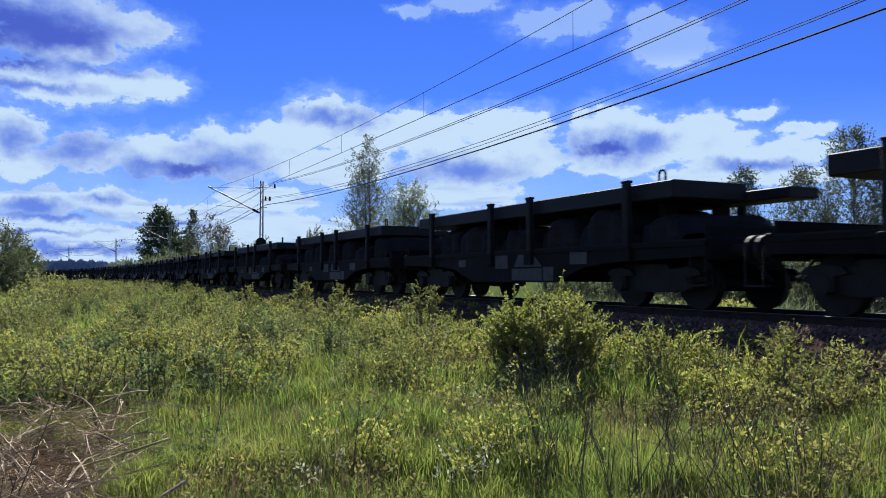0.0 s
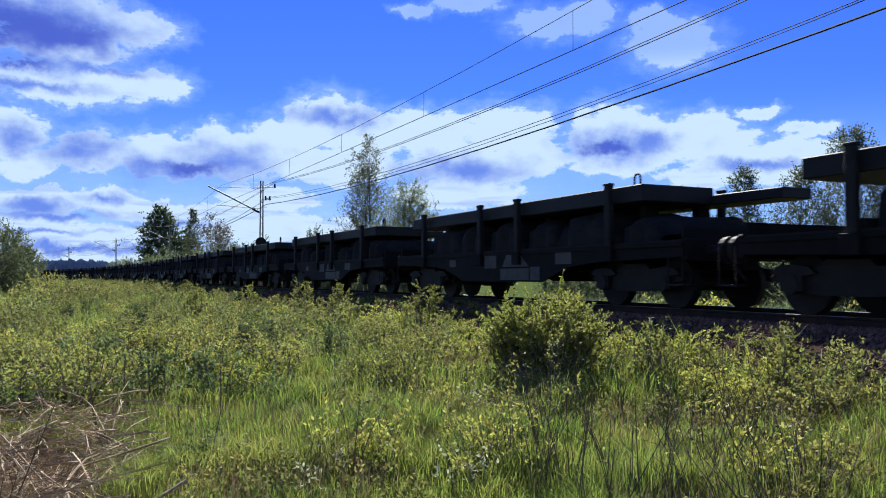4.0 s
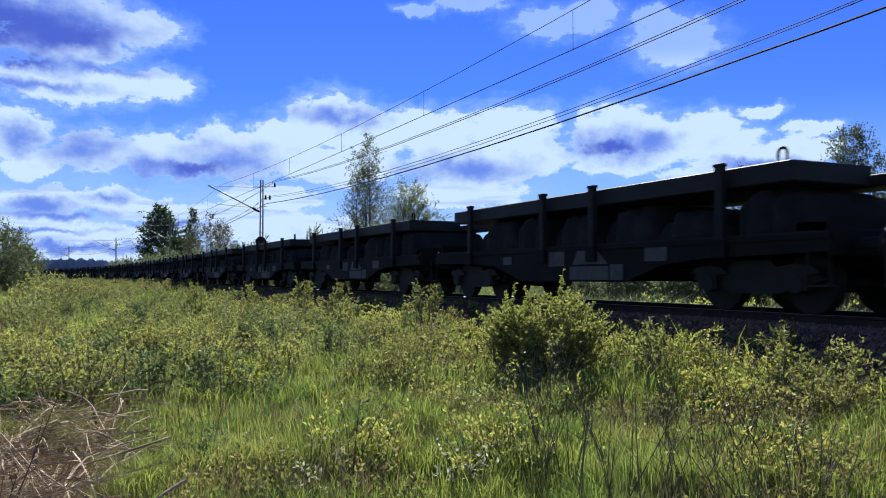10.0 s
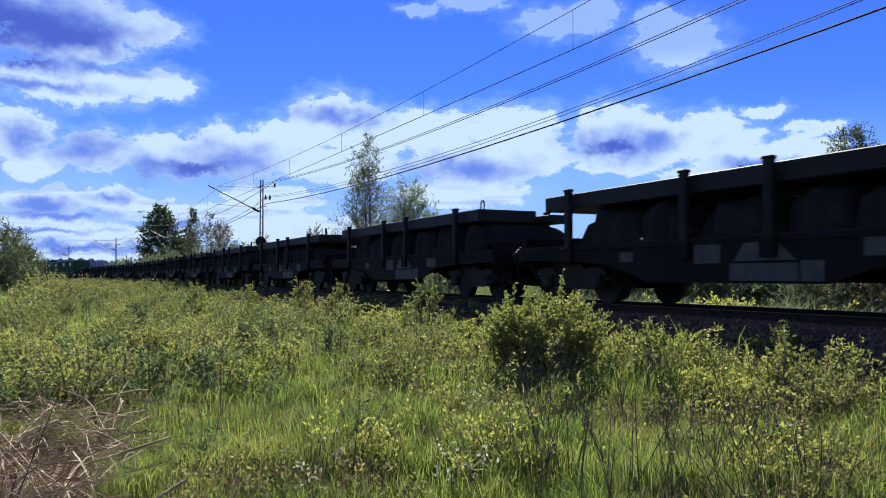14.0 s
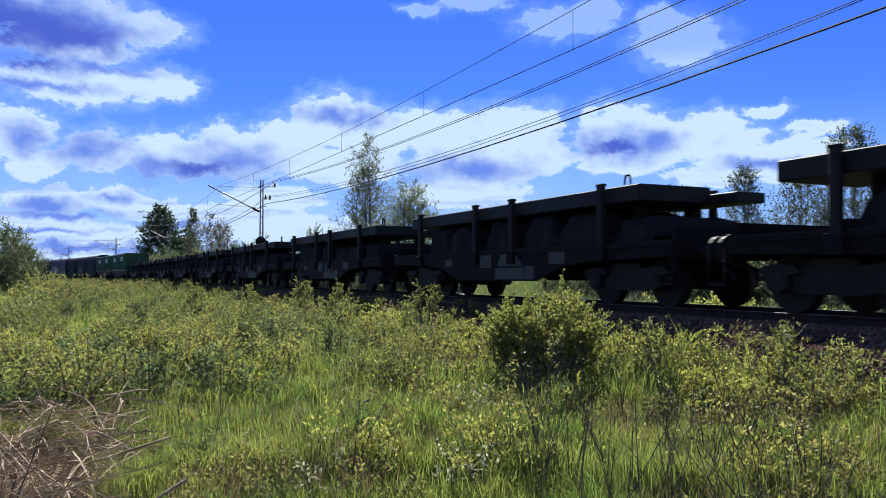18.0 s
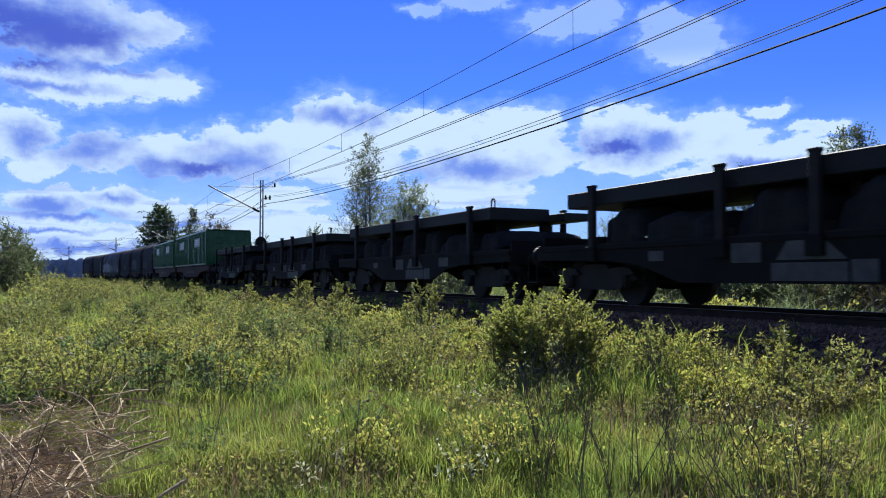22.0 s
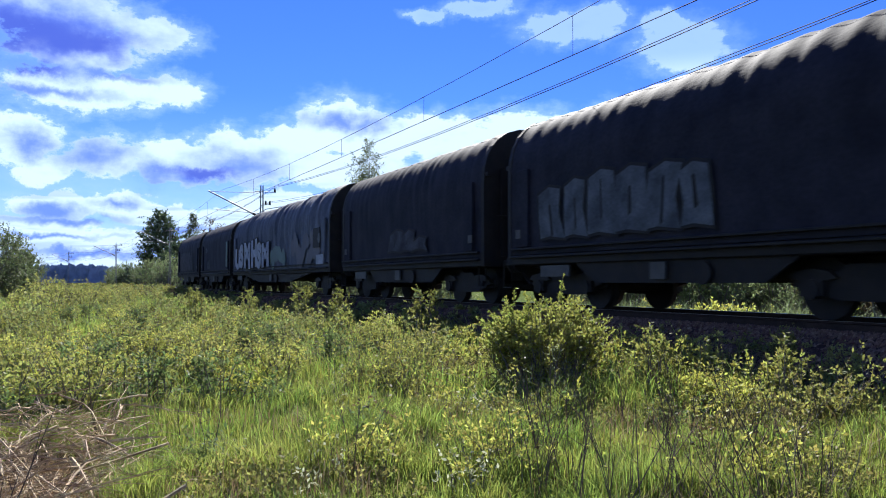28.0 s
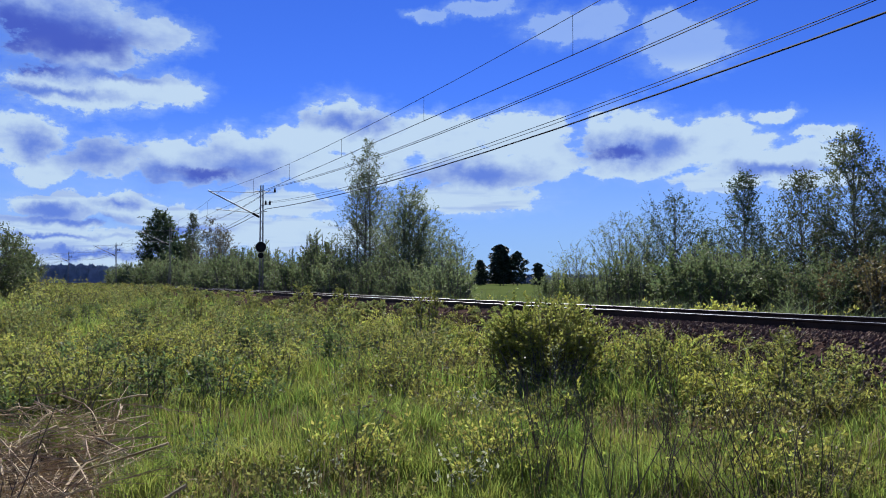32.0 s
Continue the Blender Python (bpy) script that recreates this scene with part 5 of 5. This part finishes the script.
TREES = (
    ("birch_tree", -59.9, 22.0, 13.0, 5.4, 0.2, 0, 80, 10500, 0.115), ("birch_tree", -65.6, 23.5, 12.6, 5.0, 0.2, 0, 56, 7000, 0.115),
    ("birch_tree", -52.1, 21.5, 8.9, 4.2, 0.12, 1, 90, 24000, 0.09), ("birch_tree", -51.3, 22.5, 7.6, 3.6, 0.1, 1, 80, 18000, 0.09),
    ("birch_tree", -47.4, 22.0, 5.7, 2.6, 0.1, 1, 60, 9000, 0.085), ("willow_tree", -42.8, 21.0, 5.0, 2.0, 0.1, 1, 44, 2600, 0.09),
    ("birch_tree", -57.0, 23.0, 7.8, 3.0, 0.1, 1, 60, 9000, 0.09),
    ("aspen_tree", -180.8, 20.0, 16.7, 8.2, 0.05, 2, 90, 30000, 0.34), ("aspen_tree", -170.0, 23.0, 11.0, 7.0, 0.05, 2, 60, 18000, 0.34),
    ("slender_tree", -152.5, 22.0, 14.0, 4.4, 0.12, 3, 60, 7000, 0.21), ("slender_tree", -145.4, 24.0, 13.2, 6.2, 0.12, 6, 70, 8000, 0.20),
    ("slender_tree", -120.7, 22.0, 10.0, 4.4, 0.12, 6, 60, 6500, 0.18), ("willow_tree", -107.9, 22.0, 6.5, 4.6, 0.05, 2, 60, 9000, 0.17),
    ("willow_tree", -49.8, 34.0, 4.7, 3.2, 0.08, 1, 60, 5500, 0.085), ("willow_tree", -46.8, 36.0, 6.9, 3.6, 0.1, 1, 70, 8500, 0.085),
    ("willow_tree", -45.3, 37.0, 6.2, 2.8, 0.1, 1, 56, 6500, 0.085),
    ("round_tree", -41.2, 36.0, 7.4, 4.3, 0.26, 4, 70, 11500, 0.10), ("aspen_tree", -37.3, 38.0, 8.5, 4.4, 0.10, 5, 90, 15000, 0.10),
    ("birch_tree", -34.8, 40.0, 8.5, 3.6, 0.28, 7, 70, 9500, 0.115), ("birch_tree", -31.2, 40.0, 10.2, 4.6, 0.24, 7, 90, 15000, 0.12),
    ("birch_tree", -29.0, 41.0, 8.9, 3.6, 0.25, 7, 70, 9500, 0.115), ("willow_tree", -40.1, 38.0, 5.4, 3.0, 0.06, 2, 60, 8500, 0.10),
    ("willow_tree", -39.0, 42.0, 5.6, 3.2, 0.06, 2, 60, 8500, 0.10), ("bronze_tree", -36.3, 44.0, 6.2, 3.2, 0.06, 8, 64, 8500, 0.10),
    ("bronze_tree", -33.0, 43.0, 5.6, 3.4, 0.06, 8, 64, 8500, 0.10))
STYLE = ((L_BIRCH, M_BARK, "tall slender birch with sparse new spring leaves", "spire", 3),
         (L_SPRING, M_BARK, "young tree in pale spring leaf behind the track", "round", 3),
         (L_DEEP, M_BARK, "dense dark green broadleaf tree", "round", 2),
         (L_BIRCH, M_BARK, "slender pointed tree with thin new leaves", "spire", 1),
         (L_DEEP, M_BARK, "round-crowned green tree on a bare stem", "round", 1),
         (L_DEEP, M_BARK, "pointed green tree with a slender crown", "spire", 1),
         (L_BUDS, M_BARK, "thin-leaved tree with greyish-brown twigs", "oval", 3),
         (L_BIRCH, M_BARK, "tall birch with a dark stem and an airy pointed crown", "oval", 1),
         (L_RUST, M_BARK, "young tree with bronze spring leaves", "oval", 2))
for i, (name, x, y, h, w, base, st, nl, lv, sz) in enumerate(TREES):
    mt, bk, lab, shape, fork = STYLE[st]
    o = tree(name, h + 0.1, w, base, 100 + i, mt, bk, nl, lv, sz, lab, shape, fork)
    o.matrix_basis = pose(x, y, height(x, y) - 0.1)

# dense low growth behind the track
H_A = shrub("hedge_bush", 2.4, 2.4, 61, L_HEDGE, 34, 190, 0.085, "dense green willow bush behind the railway", 0.7)
H_B = shrub("hedge_bush", 2.6, 2.0, 62, L_SPRING, 30, 170, 0.08, "leafy pale green bush behind the railway", 0.8)
H_C = shrub("hedge_bush", 2.2, 2.2, 63, L_RUST, 24, 120, 0.085, "bronze-tinged thicket with thin twigs", 0.6)
H_D = shrub("young_growth", 3.7, 1.6, 64, L_HEDGE, 24, 170, 0.085, "slender young trees in fresh leaf behind the railway", 0.9)
rng = random.Random(8)
used = set()
plots = []
for k in range(34):
    s = -36 - k * 2.6 - rng.uniform(-0.8, 0.8)
    grow = 1.15 if s > -46 else 1.5 if s > -58 else 1.75
    plots.append((rng.choice((H_A, H_B, H_A)), s, rng.uniform(16.5, 20.5), grow * rng.uniform(0.95, 1.35)))
    plots.append((H_D, s - 1.2, rng.uniform(17.5, 21), grow * rng.uniform(0.7, 1.05)))
for k in range(16):
    plots.append((rng.choice((H_A, H_B)), -124 - k * 5.0, rng.uniform(17, 20), rng.uniform(2.0, 2.9)))
for k in range(44):
    s = -45 + k * 0.62
    plots.append((rng.choice((H_A, H_C, H_C) if k > 28 else (H_A, H_B, H_A)), s - 2, rng.uniform(29, 37), rng.uniform(0.8, 1.3) if k < 12 else rng.uniform(1.1, 1.8)))
    if k > 10 and k % 3 == 0:
        plots.append((H_D, s - 2, rng.uniform(31, 38), rng.uniform(0.9, 1.35)))
for src, s, l, size in plots:
    o = src if src.name not in used else copy_thing(src, pose(0, 0, 0))
    used.add(src.name)
    x, y = beside(s, l)
    o.matrix_basis = pose(x, y, height(x, y) - 0.06, rz=rng.uniform(0, 360)) @ Matrix.Diagonal((size, size, size, 1))

L_THICKET = leaf("thicket_leaves", (0.085, 0.115, 0.048), (0.12, 0.145, 0.065), 0.45, 0.4)
# thicket on the camera's side far along the line
for k, (x, y, h, w) in enumerate(((-70, -4.7, 6.7, 4.6), (-74, -3.4, 5.6, 3.4), (-64, -6.4, 7.2, 5.0), (-82, -2.8, 4.6, 3.0))):
    o = tree("willow_thicket", h, w, 0.03, 300 + k, L_THICKET, M_BARK, 70, 16000, 0.13, "dense leafy willow thicket beside the line", "round", 4)
    o.matrix_basis = pose(x, y, height(x, y) - 0.1)


def spruce(H, seed):
    """A ragged conifer with a blunt crown."""
    rng = np.random.default_rng(seed)
    n = 3000
    u = rng.random(n) ** 0.8
    a = rng.uniform(0, 6.283, n)
    tier = 0.72 + 0.28 * np.sin(u * 26 + 3 * np.sin(a + seed)) + 0.18 * np.sin(2 * a + seed + u * 9)
    rad = np.sqrt(1 - u ** 2.0) * H * 0.42 * (0.5 + 0.5 * rng.random(n)) * tier
    c = np.stack([np.cos(a) * rad, np.sin(a) * rad, H * (0.06 + 0.94 * u)], 1)
    t = tagged(new("spruce_tree"), "dark green conifer beyond the meadow", "tree")
    part("trunk", tube_mesh("trunk", [(0, 0, 0, H * 0.015, 0, 0, H * 0.97, 0.02)], 6), M_BARK, t)
    part("crown", quad_mesh("crown", leaf_quads(c, H * 0.06 * rng.uniform(0.6, 1.4, n), rng, up=0.2, slim=0.7)), L_SPRUCE, t)
    return t


for k, (x, y, h) in enumerate(((-357, 200, 20.6), (-362, 203, 17.5), (-348.8, 205, 17.0), (-352, 199, 18.5), (-359.2, 190, 12.9), (-366, 194, 10.5), (-321.4, 200, 10.8), (-325, 203, 9.0), (-372, 196, 9))):
    spruce(h, 400 + k).matrix_basis = pose(x, y, -1.4)


def build_meadow():
    ss, ll = np.linspace(-420, 60, 40), np.concatenate([np.linspace(24, 60, 10), np.geomspace(70, 420, 12)])
    p = np.array([[(*beside(s, l), 0.0) for l in ll] for s in ss])
    for a in p.reshape(-1, 3):
        a[2] = height(a[0], a[1]) + 0.12
    me = grid_mesh("meadow", p[:, ::-1])
    me.materials.append(material("meadow_grass", (0.06, 0.085, 0.026), (0.085, 0.105, 0.034), rough=0.9, scale=0.15, fine=3, bump=0.3, spec=0.0))
    tagged(new("meadow", me), "open green meadow beyond the railway", "meadow", kind="structure")


def build_hills():
    """Far wooded ridges, one mass of spruce tops."""
    rng = np.random.default_rng(31)
    q = []
    for dist, az0, az1, hgt, n in ((1700, 19.5, 30, 38, 1100), (1400, 30, 50, 26, 900), (1300, -50, 20, 3, 2600)):
        az = np.radians(rng.uniform(az0, az1, n))
        d = dist * rng.uniform(0.92, 1.1, n)
        x, y = d * np.cos(math.pi - TURN + az - 0.0), d * np.sin(math.pi - TURN + az)
        z = np.array([hgt * (0.75 + 0.5 * noise.noise((a * 5.0, dist * 0.01, 0))) for a in az]) * rng.uniform(0.75, 1.0, n)
        if az0 > 0:
            z *= np.clip((np.degrees(az) - 18.5) / 6.0, 0.1, 1.0)
        w = rng.uniform(5, 11, n)
        h = rng.uniform(10, 18, n)
        s = np.stack([-np.sin(math.pi - TURN + az), np.cos(math.pi - TURN + az), np.zeros(n)], 1)
        c = np.stack([x, y, np.zeros(n)], 1)
        up = np.array([0, 0, 1.0])
        lo, hi = c + up * -2.0, c + up * (z + h * 0.3)[:, None]
        q.append(np.stack([lo - s * w[:, None] * 1.6, lo + s * w[:, None] * 1.6, hi + s * w[:, None] * 0.55, hi - s * w[:, None] * 0.55], 1))
        q.append(np.stack([hi - s * w[:, None] * 0.55, hi + s * w[:, None] * 0.55, hi + up * (h * 0.4)[:, None] + s * 0.4, hi + up * (h * 0.4)[:, None] - s * 0.4], 1))
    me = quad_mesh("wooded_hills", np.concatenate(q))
    # pale blue stands for aerial haze, painted into the forest's own colour
    me.materials.append(material("hazed_far_forest", (0.15, 0.19, 0.27), (0.18, 0.22, 0.30), rough=1.0, spec=0.0, scale=0.01, fine=0.1, bump=0, vary=0.2))
    tagged(new("wooded_hills", me), "distant wooded ridges on the horizon, tinted with bluish haze", "hills", kind="stuff")


build_meadow()
build_hills()

# ---- clouds ----
# (azimuth to the right, elevation, half width, half height) in degrees
CLOUDS_HIGH = ((-26.6, 16.8, 5.8, 1.9), (-20.9, 16.0, 3.3, 1.3), (-25.3, 14.7, 4.9, 1.6), (-24.9, 12.3, 5.3, 1.8), (-20.1, 12.6, 3.0, 1.2), (-28.4, 8.9, 2.9, 1.9), (-27.1, 7.1, 2.2, 1.2), (-23.7, 8.0, 2.8, 1.7), (-19.0, 7.9, 3.9, 1.9), (-14.6, 8.2, 4.1, 2.2), (-15.8, 9.5, 1.5, 1.0), (-11.2, 9.3, 3.1, 1.9), (-8.1, 10.8, 3.3, 2.2), (-5.4, 9.8, 3.5, 2.0), (-1.4, 10.2, 4.4, 1.7), (-7.7, 7.8, 5.8, 1.6))
CLOUDS_RIGHT = ((4.2, 10.3, 4.3, 1.9), (2.2, 7.9, 6.7, 1.8), (6.5, 8.6, 2.3, 1.6), (11.6, 9.8, 3.6, 2.4), (14.9, 9.3, 4.1, 1.8), (18.2, 9.9, 2.1, 1.4), (11.9, 7.9, 4.2, 1.2), (20.3, 7.6, 4.9, 1.3), (17.8, 9.0, 3.9, 1.5), (23.4, 8.2, 3.0, 1.1), (21.2, 10.7, 1.4, 0.5), (23.9, 9.5, 2.0, 0.5), (8.1, 17.3, 4.1, 1.3), (10.1, 18.0, 1.9, 1.1), (15.6, 15.7, 3.5, 1.9), (14.3, 17.3, 1.9, 0.8), (1.6, 18.7, 3.0, 0.7), (-2.2, 18.4, 1.6, 0.5))
CLOUDS_LOW = ((-26.5, 4.9, 3.7, 0.9), (-22.5, 5.2, 2.6, 1.0), (-27.1, 3.7, 4.4, 0.8), (-20.7, 4.4, 3.8, 0.9), (-12.3, 5.4, 4.2, 1.2), (-16.1, 4.0, 5.1, 1.3), (-23.8, 2.4, 8.7, 1.3), (-10.8, 3.1, 7.3, 1.6), (-26.4, 1.2, 9.0, 1.1), (17.6, 6.7, 3.4, 1.0), (1.0, 5.9, 5.9, 1.2), (23.4, 6.5, 3.7, 0.8))
SHADES = ((-27.3, 15.8, 7.3, 2.1), (-27.2, 11.9, 4.1, 0.4), (-23.6, 13.3, 3.7, 0.4), (-26.3, 13.4, 2.6, 0.8), (-27.8, 8.6, 1.7, 0.9), (-24.2, 8.1, 2.0, 1.2), (-19.0, 7.0, 2.7, 1.0), (-15.4, 7.6, 3.3, 1.3), (-8.1, 11.1, 1.9, 0.7), (-6.2, 10.8, 1.6, 0.7), (1.0, 7.5, 4.4, 0.9), (11.6, 9.0, 3.0, 1.0), (14.2, 9.2, 1.9, 0.7), (-26.8, 4.5, 1.9, 0.5), (-22.8, 5.1, 1.4, 0.4), (-25.8, 4.0, 4.9, 0.4), (-27.1, 2.9, 3.8, 0.2), (-19.0, 3.5, 3.2, 0.3), (20.7, 7.4, 2.8, 0.4), (-24.1, 1.8, 6.6, 0.3))
CORES = ((-28.8, 15.3, 7.7, 2.0), (-25.3, 15.2, 4.3, 1.1), (-27.9, 13.3, 2.8, 0.6), (-17.4, 7.3, 2.9, 0.5), (11.2, 8.9, 2.3, 0.5))


def build_clouds():
    az, el = np.radians(np.linspace(-180, 180, 181)), np.radians(np.linspace(-1, 32, 23))
    d = 4200.0
    p = np.array([[(d * math.cos(e) * math.cos(math.pi - TURN - a), d * math.cos(e) * math.sin(math.pi - TURN - a), d * math.sin(e)) for e in el] for a in az])
    me = grid_mesh("cloud_bank", p)
    uv = me.uv_layers.new(name="sky")
    co = np.array([(math.degrees(a), math.degrees(e)) for a in az for e in el])
    for loop in me.loops:
        uv.data[loop.index].uv = co[loop.vertex_index]
    m = bpy.data.materials.new("clouds")
    m.use_nodes = True
    n, l = m.node_tree.nodes, m.node_tree.links
    n.clear()

    def math_node(op, a, b=None, c=None):
        k = n.new("ShaderNodeMath")
        k.operation = op
        for i, v in enumerate((a, b, c)):
            if v is None:
                continue
            if isinstance(v, (int, float)):
                k.inputs[i].default_value = v
            else:
                l.new(v, k.inputs[i])
        return k.outputs[0]

    def smooth(v, a, b, lo=0.0, hi=1.0):
        k = n.new("ShaderNodeMapRange")
        k.interpolation_type = "SMOOTHSTEP"
        l.new(v, k.inputs[0])
        for i, w in enumerate((a, b, lo, hi)):
            k.inputs[i + 1].default_value = w
        return k.outputs[0]

    uvn = n.new("ShaderNodeUVMap")
    uvn.uv_map = "sky"
    warp = n.new("ShaderNodeTexNoise")
    warp.inputs["Scale"].default_value, warp.inputs["Detail"].default_value = 0.6, 8.0
    warp.inputs["Roughness"].default_value = 0.62
    l.new(uvn.outputs[0], warp.inputs[0])
    sub = n.new("ShaderNodeVectorMath")
    sub.operation = "SUBTRACT"
    l.new(warp.outputs["Color"], sub.inputs[0])
    sub.inputs[1].default_value = (0.5, 0.5, 0.5)
    mad = n.new("ShaderNodeVectorMath")
    mad.operation = "MULTIPLY_ADD"
    l.new(sub.outputs[0], mad.inputs[0])
    mad.inputs[1].default_value = (2.6, 1.8, 0)
    l.new(uvn.outputs[0], mad.inputs[2])

    def blobs(items):
        total = None
        for a, e, w, h in items:
            s = n.new("ShaderNodeVectorMath")
            s.operation = "SUBTRACT"
            l.new(mad.outputs[0], s.inputs[0])
            s.inputs[1].default_value = (a, e, 0)
            q = n.new("ShaderNodeVectorMath")
            q.operation = "MULTIPLY"
            l.new(s.outputs[0], q.inputs[0])
            q.inputs[1].default_value = (1 / w, 1 / h, 0)
            g = n.new("ShaderNodeVectorMath")
            g.operation = "LENGTH"
            l.new(q.outputs[0], g.inputs[0])
            v = math_node("SUBTRACT", 1.0, g.outputs["Value"])
            total = v if total is None else math_node("SMOOTH_MAX", total, v, 0.25)
        return total

    fine = n.new("ShaderNodeTexNoise")
    fine.inputs["Scale"].default_value, fine.inputs["Detail"].default_value, fine.inputs["Roughness"].default_value = 1.0, 9.0, 0.60
    mp = n.new("ShaderNodeMapping")
    mp.inputs["Scale"].default_value = (0.8, 1.5, 1)
    l.new(uvn.outputs[0], mp.inputs[0])
    l.new(mp.outputs[0], fine.inputs[0])
    body = math_node("ADD", blobs(CLOUDS_HIGH + CLOUDS_RIGHT + CLOUDS_LOW), math_node("MULTIPLY", math_node("SUBTRACT", fine.outputs["Fac"], 0.5), 0.9))
    cover = math_node("MAXIMUM", smooth(body, 0.0, 0.30), smooth(body, -0.45, 0.30, 0.0, 0.42))
    span = n.new("ShaderNodeSeparateXYZ")
    l.new(uvn.outputs[0], span.inputs[0])
    wisp = math_node("MULTIPLY", smooth(span.outputs[1], 13.0, 15.5), smooth(span.outputs[0], -8.0, -2.0))
    cover = math_node("MULTIPLY", cover, math_node("SUBTRACT", 1.0, math_node("MULTIPLY", wisp, 0.45)))
    # unseen glowing clouds to the sides and behind, added to whiten the ambient light
    beyond = smooth(math_node("ABSOLUTE", span.outputs[0]), 31.0, 40.0)
    fill_clouds = n.new("ShaderNodeTexNoise")
    fill_clouds.inputs["Scale"].default_value, fill_clouds.inputs["Detail"].default_value = 1.0, 7.0
    mo = n.new("ShaderNodeMapping")
    mo.inputs["Scale"].default_value = (0.07, 0.16, 1)
    l.new(uvn.outputs[0], mo.inputs[0])
    l.new(mo.outputs[0], fill_clouds.inputs[0])
    cover = math_node("MAXIMUM", cover, math_node("MULTIPLY", beyond, smooth(fill_clouds.outputs["Fac"], 0.44, 0.60)))
    soft = n.new("ShaderNodeTexNoise")
    soft.inputs["Scale"].default_value, soft.inputs["Detail"].default_value = 0.5, 7.0
    l.new(mp.outputs[0], soft.inputs[0])
    grain = math_node("MULTIPLY", math_node("SUBTRACT", soft.outputs["Fac"], 0.5), 1.9)
    shade = smooth(math_node("ADD", blobs(SHADES), grain), -0.7, 1.0)
    inner = math_node("MULTIPLY", smooth(math_node("ADD", body, grain), 0.7, 1.7), 0.18)
    shade = math_node("MAXIMUM", shade, inner)
    sep = n.new("ShaderNodeSeparateXYZ")
    l.new(uvn.outputs[0], sep.inputs[0])
    bands = n.new("ShaderNodeTexNoise")
    bands.inputs["Scale"].default_value, bands.inputs["Detail"].default_value = 1.0, 5.0
    mb = n.new("ShaderNodeMapping")
    mb.inputs["Scale"].default_value = (0.16, 1.5, 1)
    l.new(uvn.outputs[0], mb.inputs[0])
    l.new(mb.outputs[0], bands.inputs[0])
    low = smooth(sep.outputs[1], 8.5, 4.5)
    shade = math_node("MAXIMUM", shade, math_node("MULTIPLY", math_node("MULTIPLY", low, smooth(bands.outputs["Fac"], 0.50, 0.68)), 0.42))
    haze = smooth(sep.outputs[1], 13.0, 0.5, 0.0, 0.78)
    veil = n.new("ShaderNodeMix")
    veil.data_type = "RGBA"
    veil.inputs[6].default_value = (0.40, 0.64, 1.0, 1)
    l.new(cover, veil.inputs[0])
    cover = math_node("MAXIMUM", cover, haze)
    tone = n.new("ShaderNodeMix")
    tone.data_type = "RGBA"
    tone.inputs[6].default_value, tone.inputs[7].default_value = (0.64, 0.81, 1.0, 1), (0.16, 0.28, 0.82, 1)
    l.new(shade, tone.inputs[0])
    core = n.new("ShaderNodeMix")
    core.data_type = "RGBA"
    core.inputs[7].default_value = (0.075, 0.125, 0.60, 1)
    l.new(smooth(math_node("ADD", blobs(CORES), math_node("MULTIPLY", grain, 0.35)), -0.1, 0.8, 0.0, 0.9), core.inputs[0])
    l.new(tone.outputs[2], core.inputs[6])
    em, tr, mix, out = n.new("ShaderNodeEmission"), n.new("ShaderNodeBsdfTransparent"), n.new("ShaderNodeMixShader"), n.new("ShaderNodeOutputMaterial")
    em.inputs[1].default_value = 0.47
    l.new(core.outputs[2], veil.inputs[7])
    l.new(veil.outputs[2], em.inputs[0])
    l.new(cover, mix.inputs[0])
    l.new(tr.outputs[0], mix.inputs[1])
    l.new(em.outputs[0], mix.inputs[2])
    l.new(mix.outputs[0], out.inputs[0])
    me.materials.append(m)
    return tagged(new("cloud_backdrop", me), "white cumulus clouds with grey-blue bases drifting in a blue sky", "clouds", kind="structure")


cloud = build_clouds()


# ---- movement ----
def run(t):
    d = t - 24.5
    return RUN * d + 0.5 * GAIN * d * d if d > 0 else (RUN - 0.148) * d + 0.0629 * d * d


def motions():
    for ob, u in ROLLING:
        own = ob.matrix_basis.copy()
        rows = []
        for k in range(33):
            x, y, a = track(u + run(k))
            rows.append((k, pose(x, y, 0, rz=math.degrees(a)) @ own))
        walk(ob, rows)
    walk(cloud, [(0, pose(0, 0, 0, rz=0.0)), (16, pose(0, 0, 0, rz=-0.55)), (32, pose(0, 0, 0, rz=-1.1))])


motions()
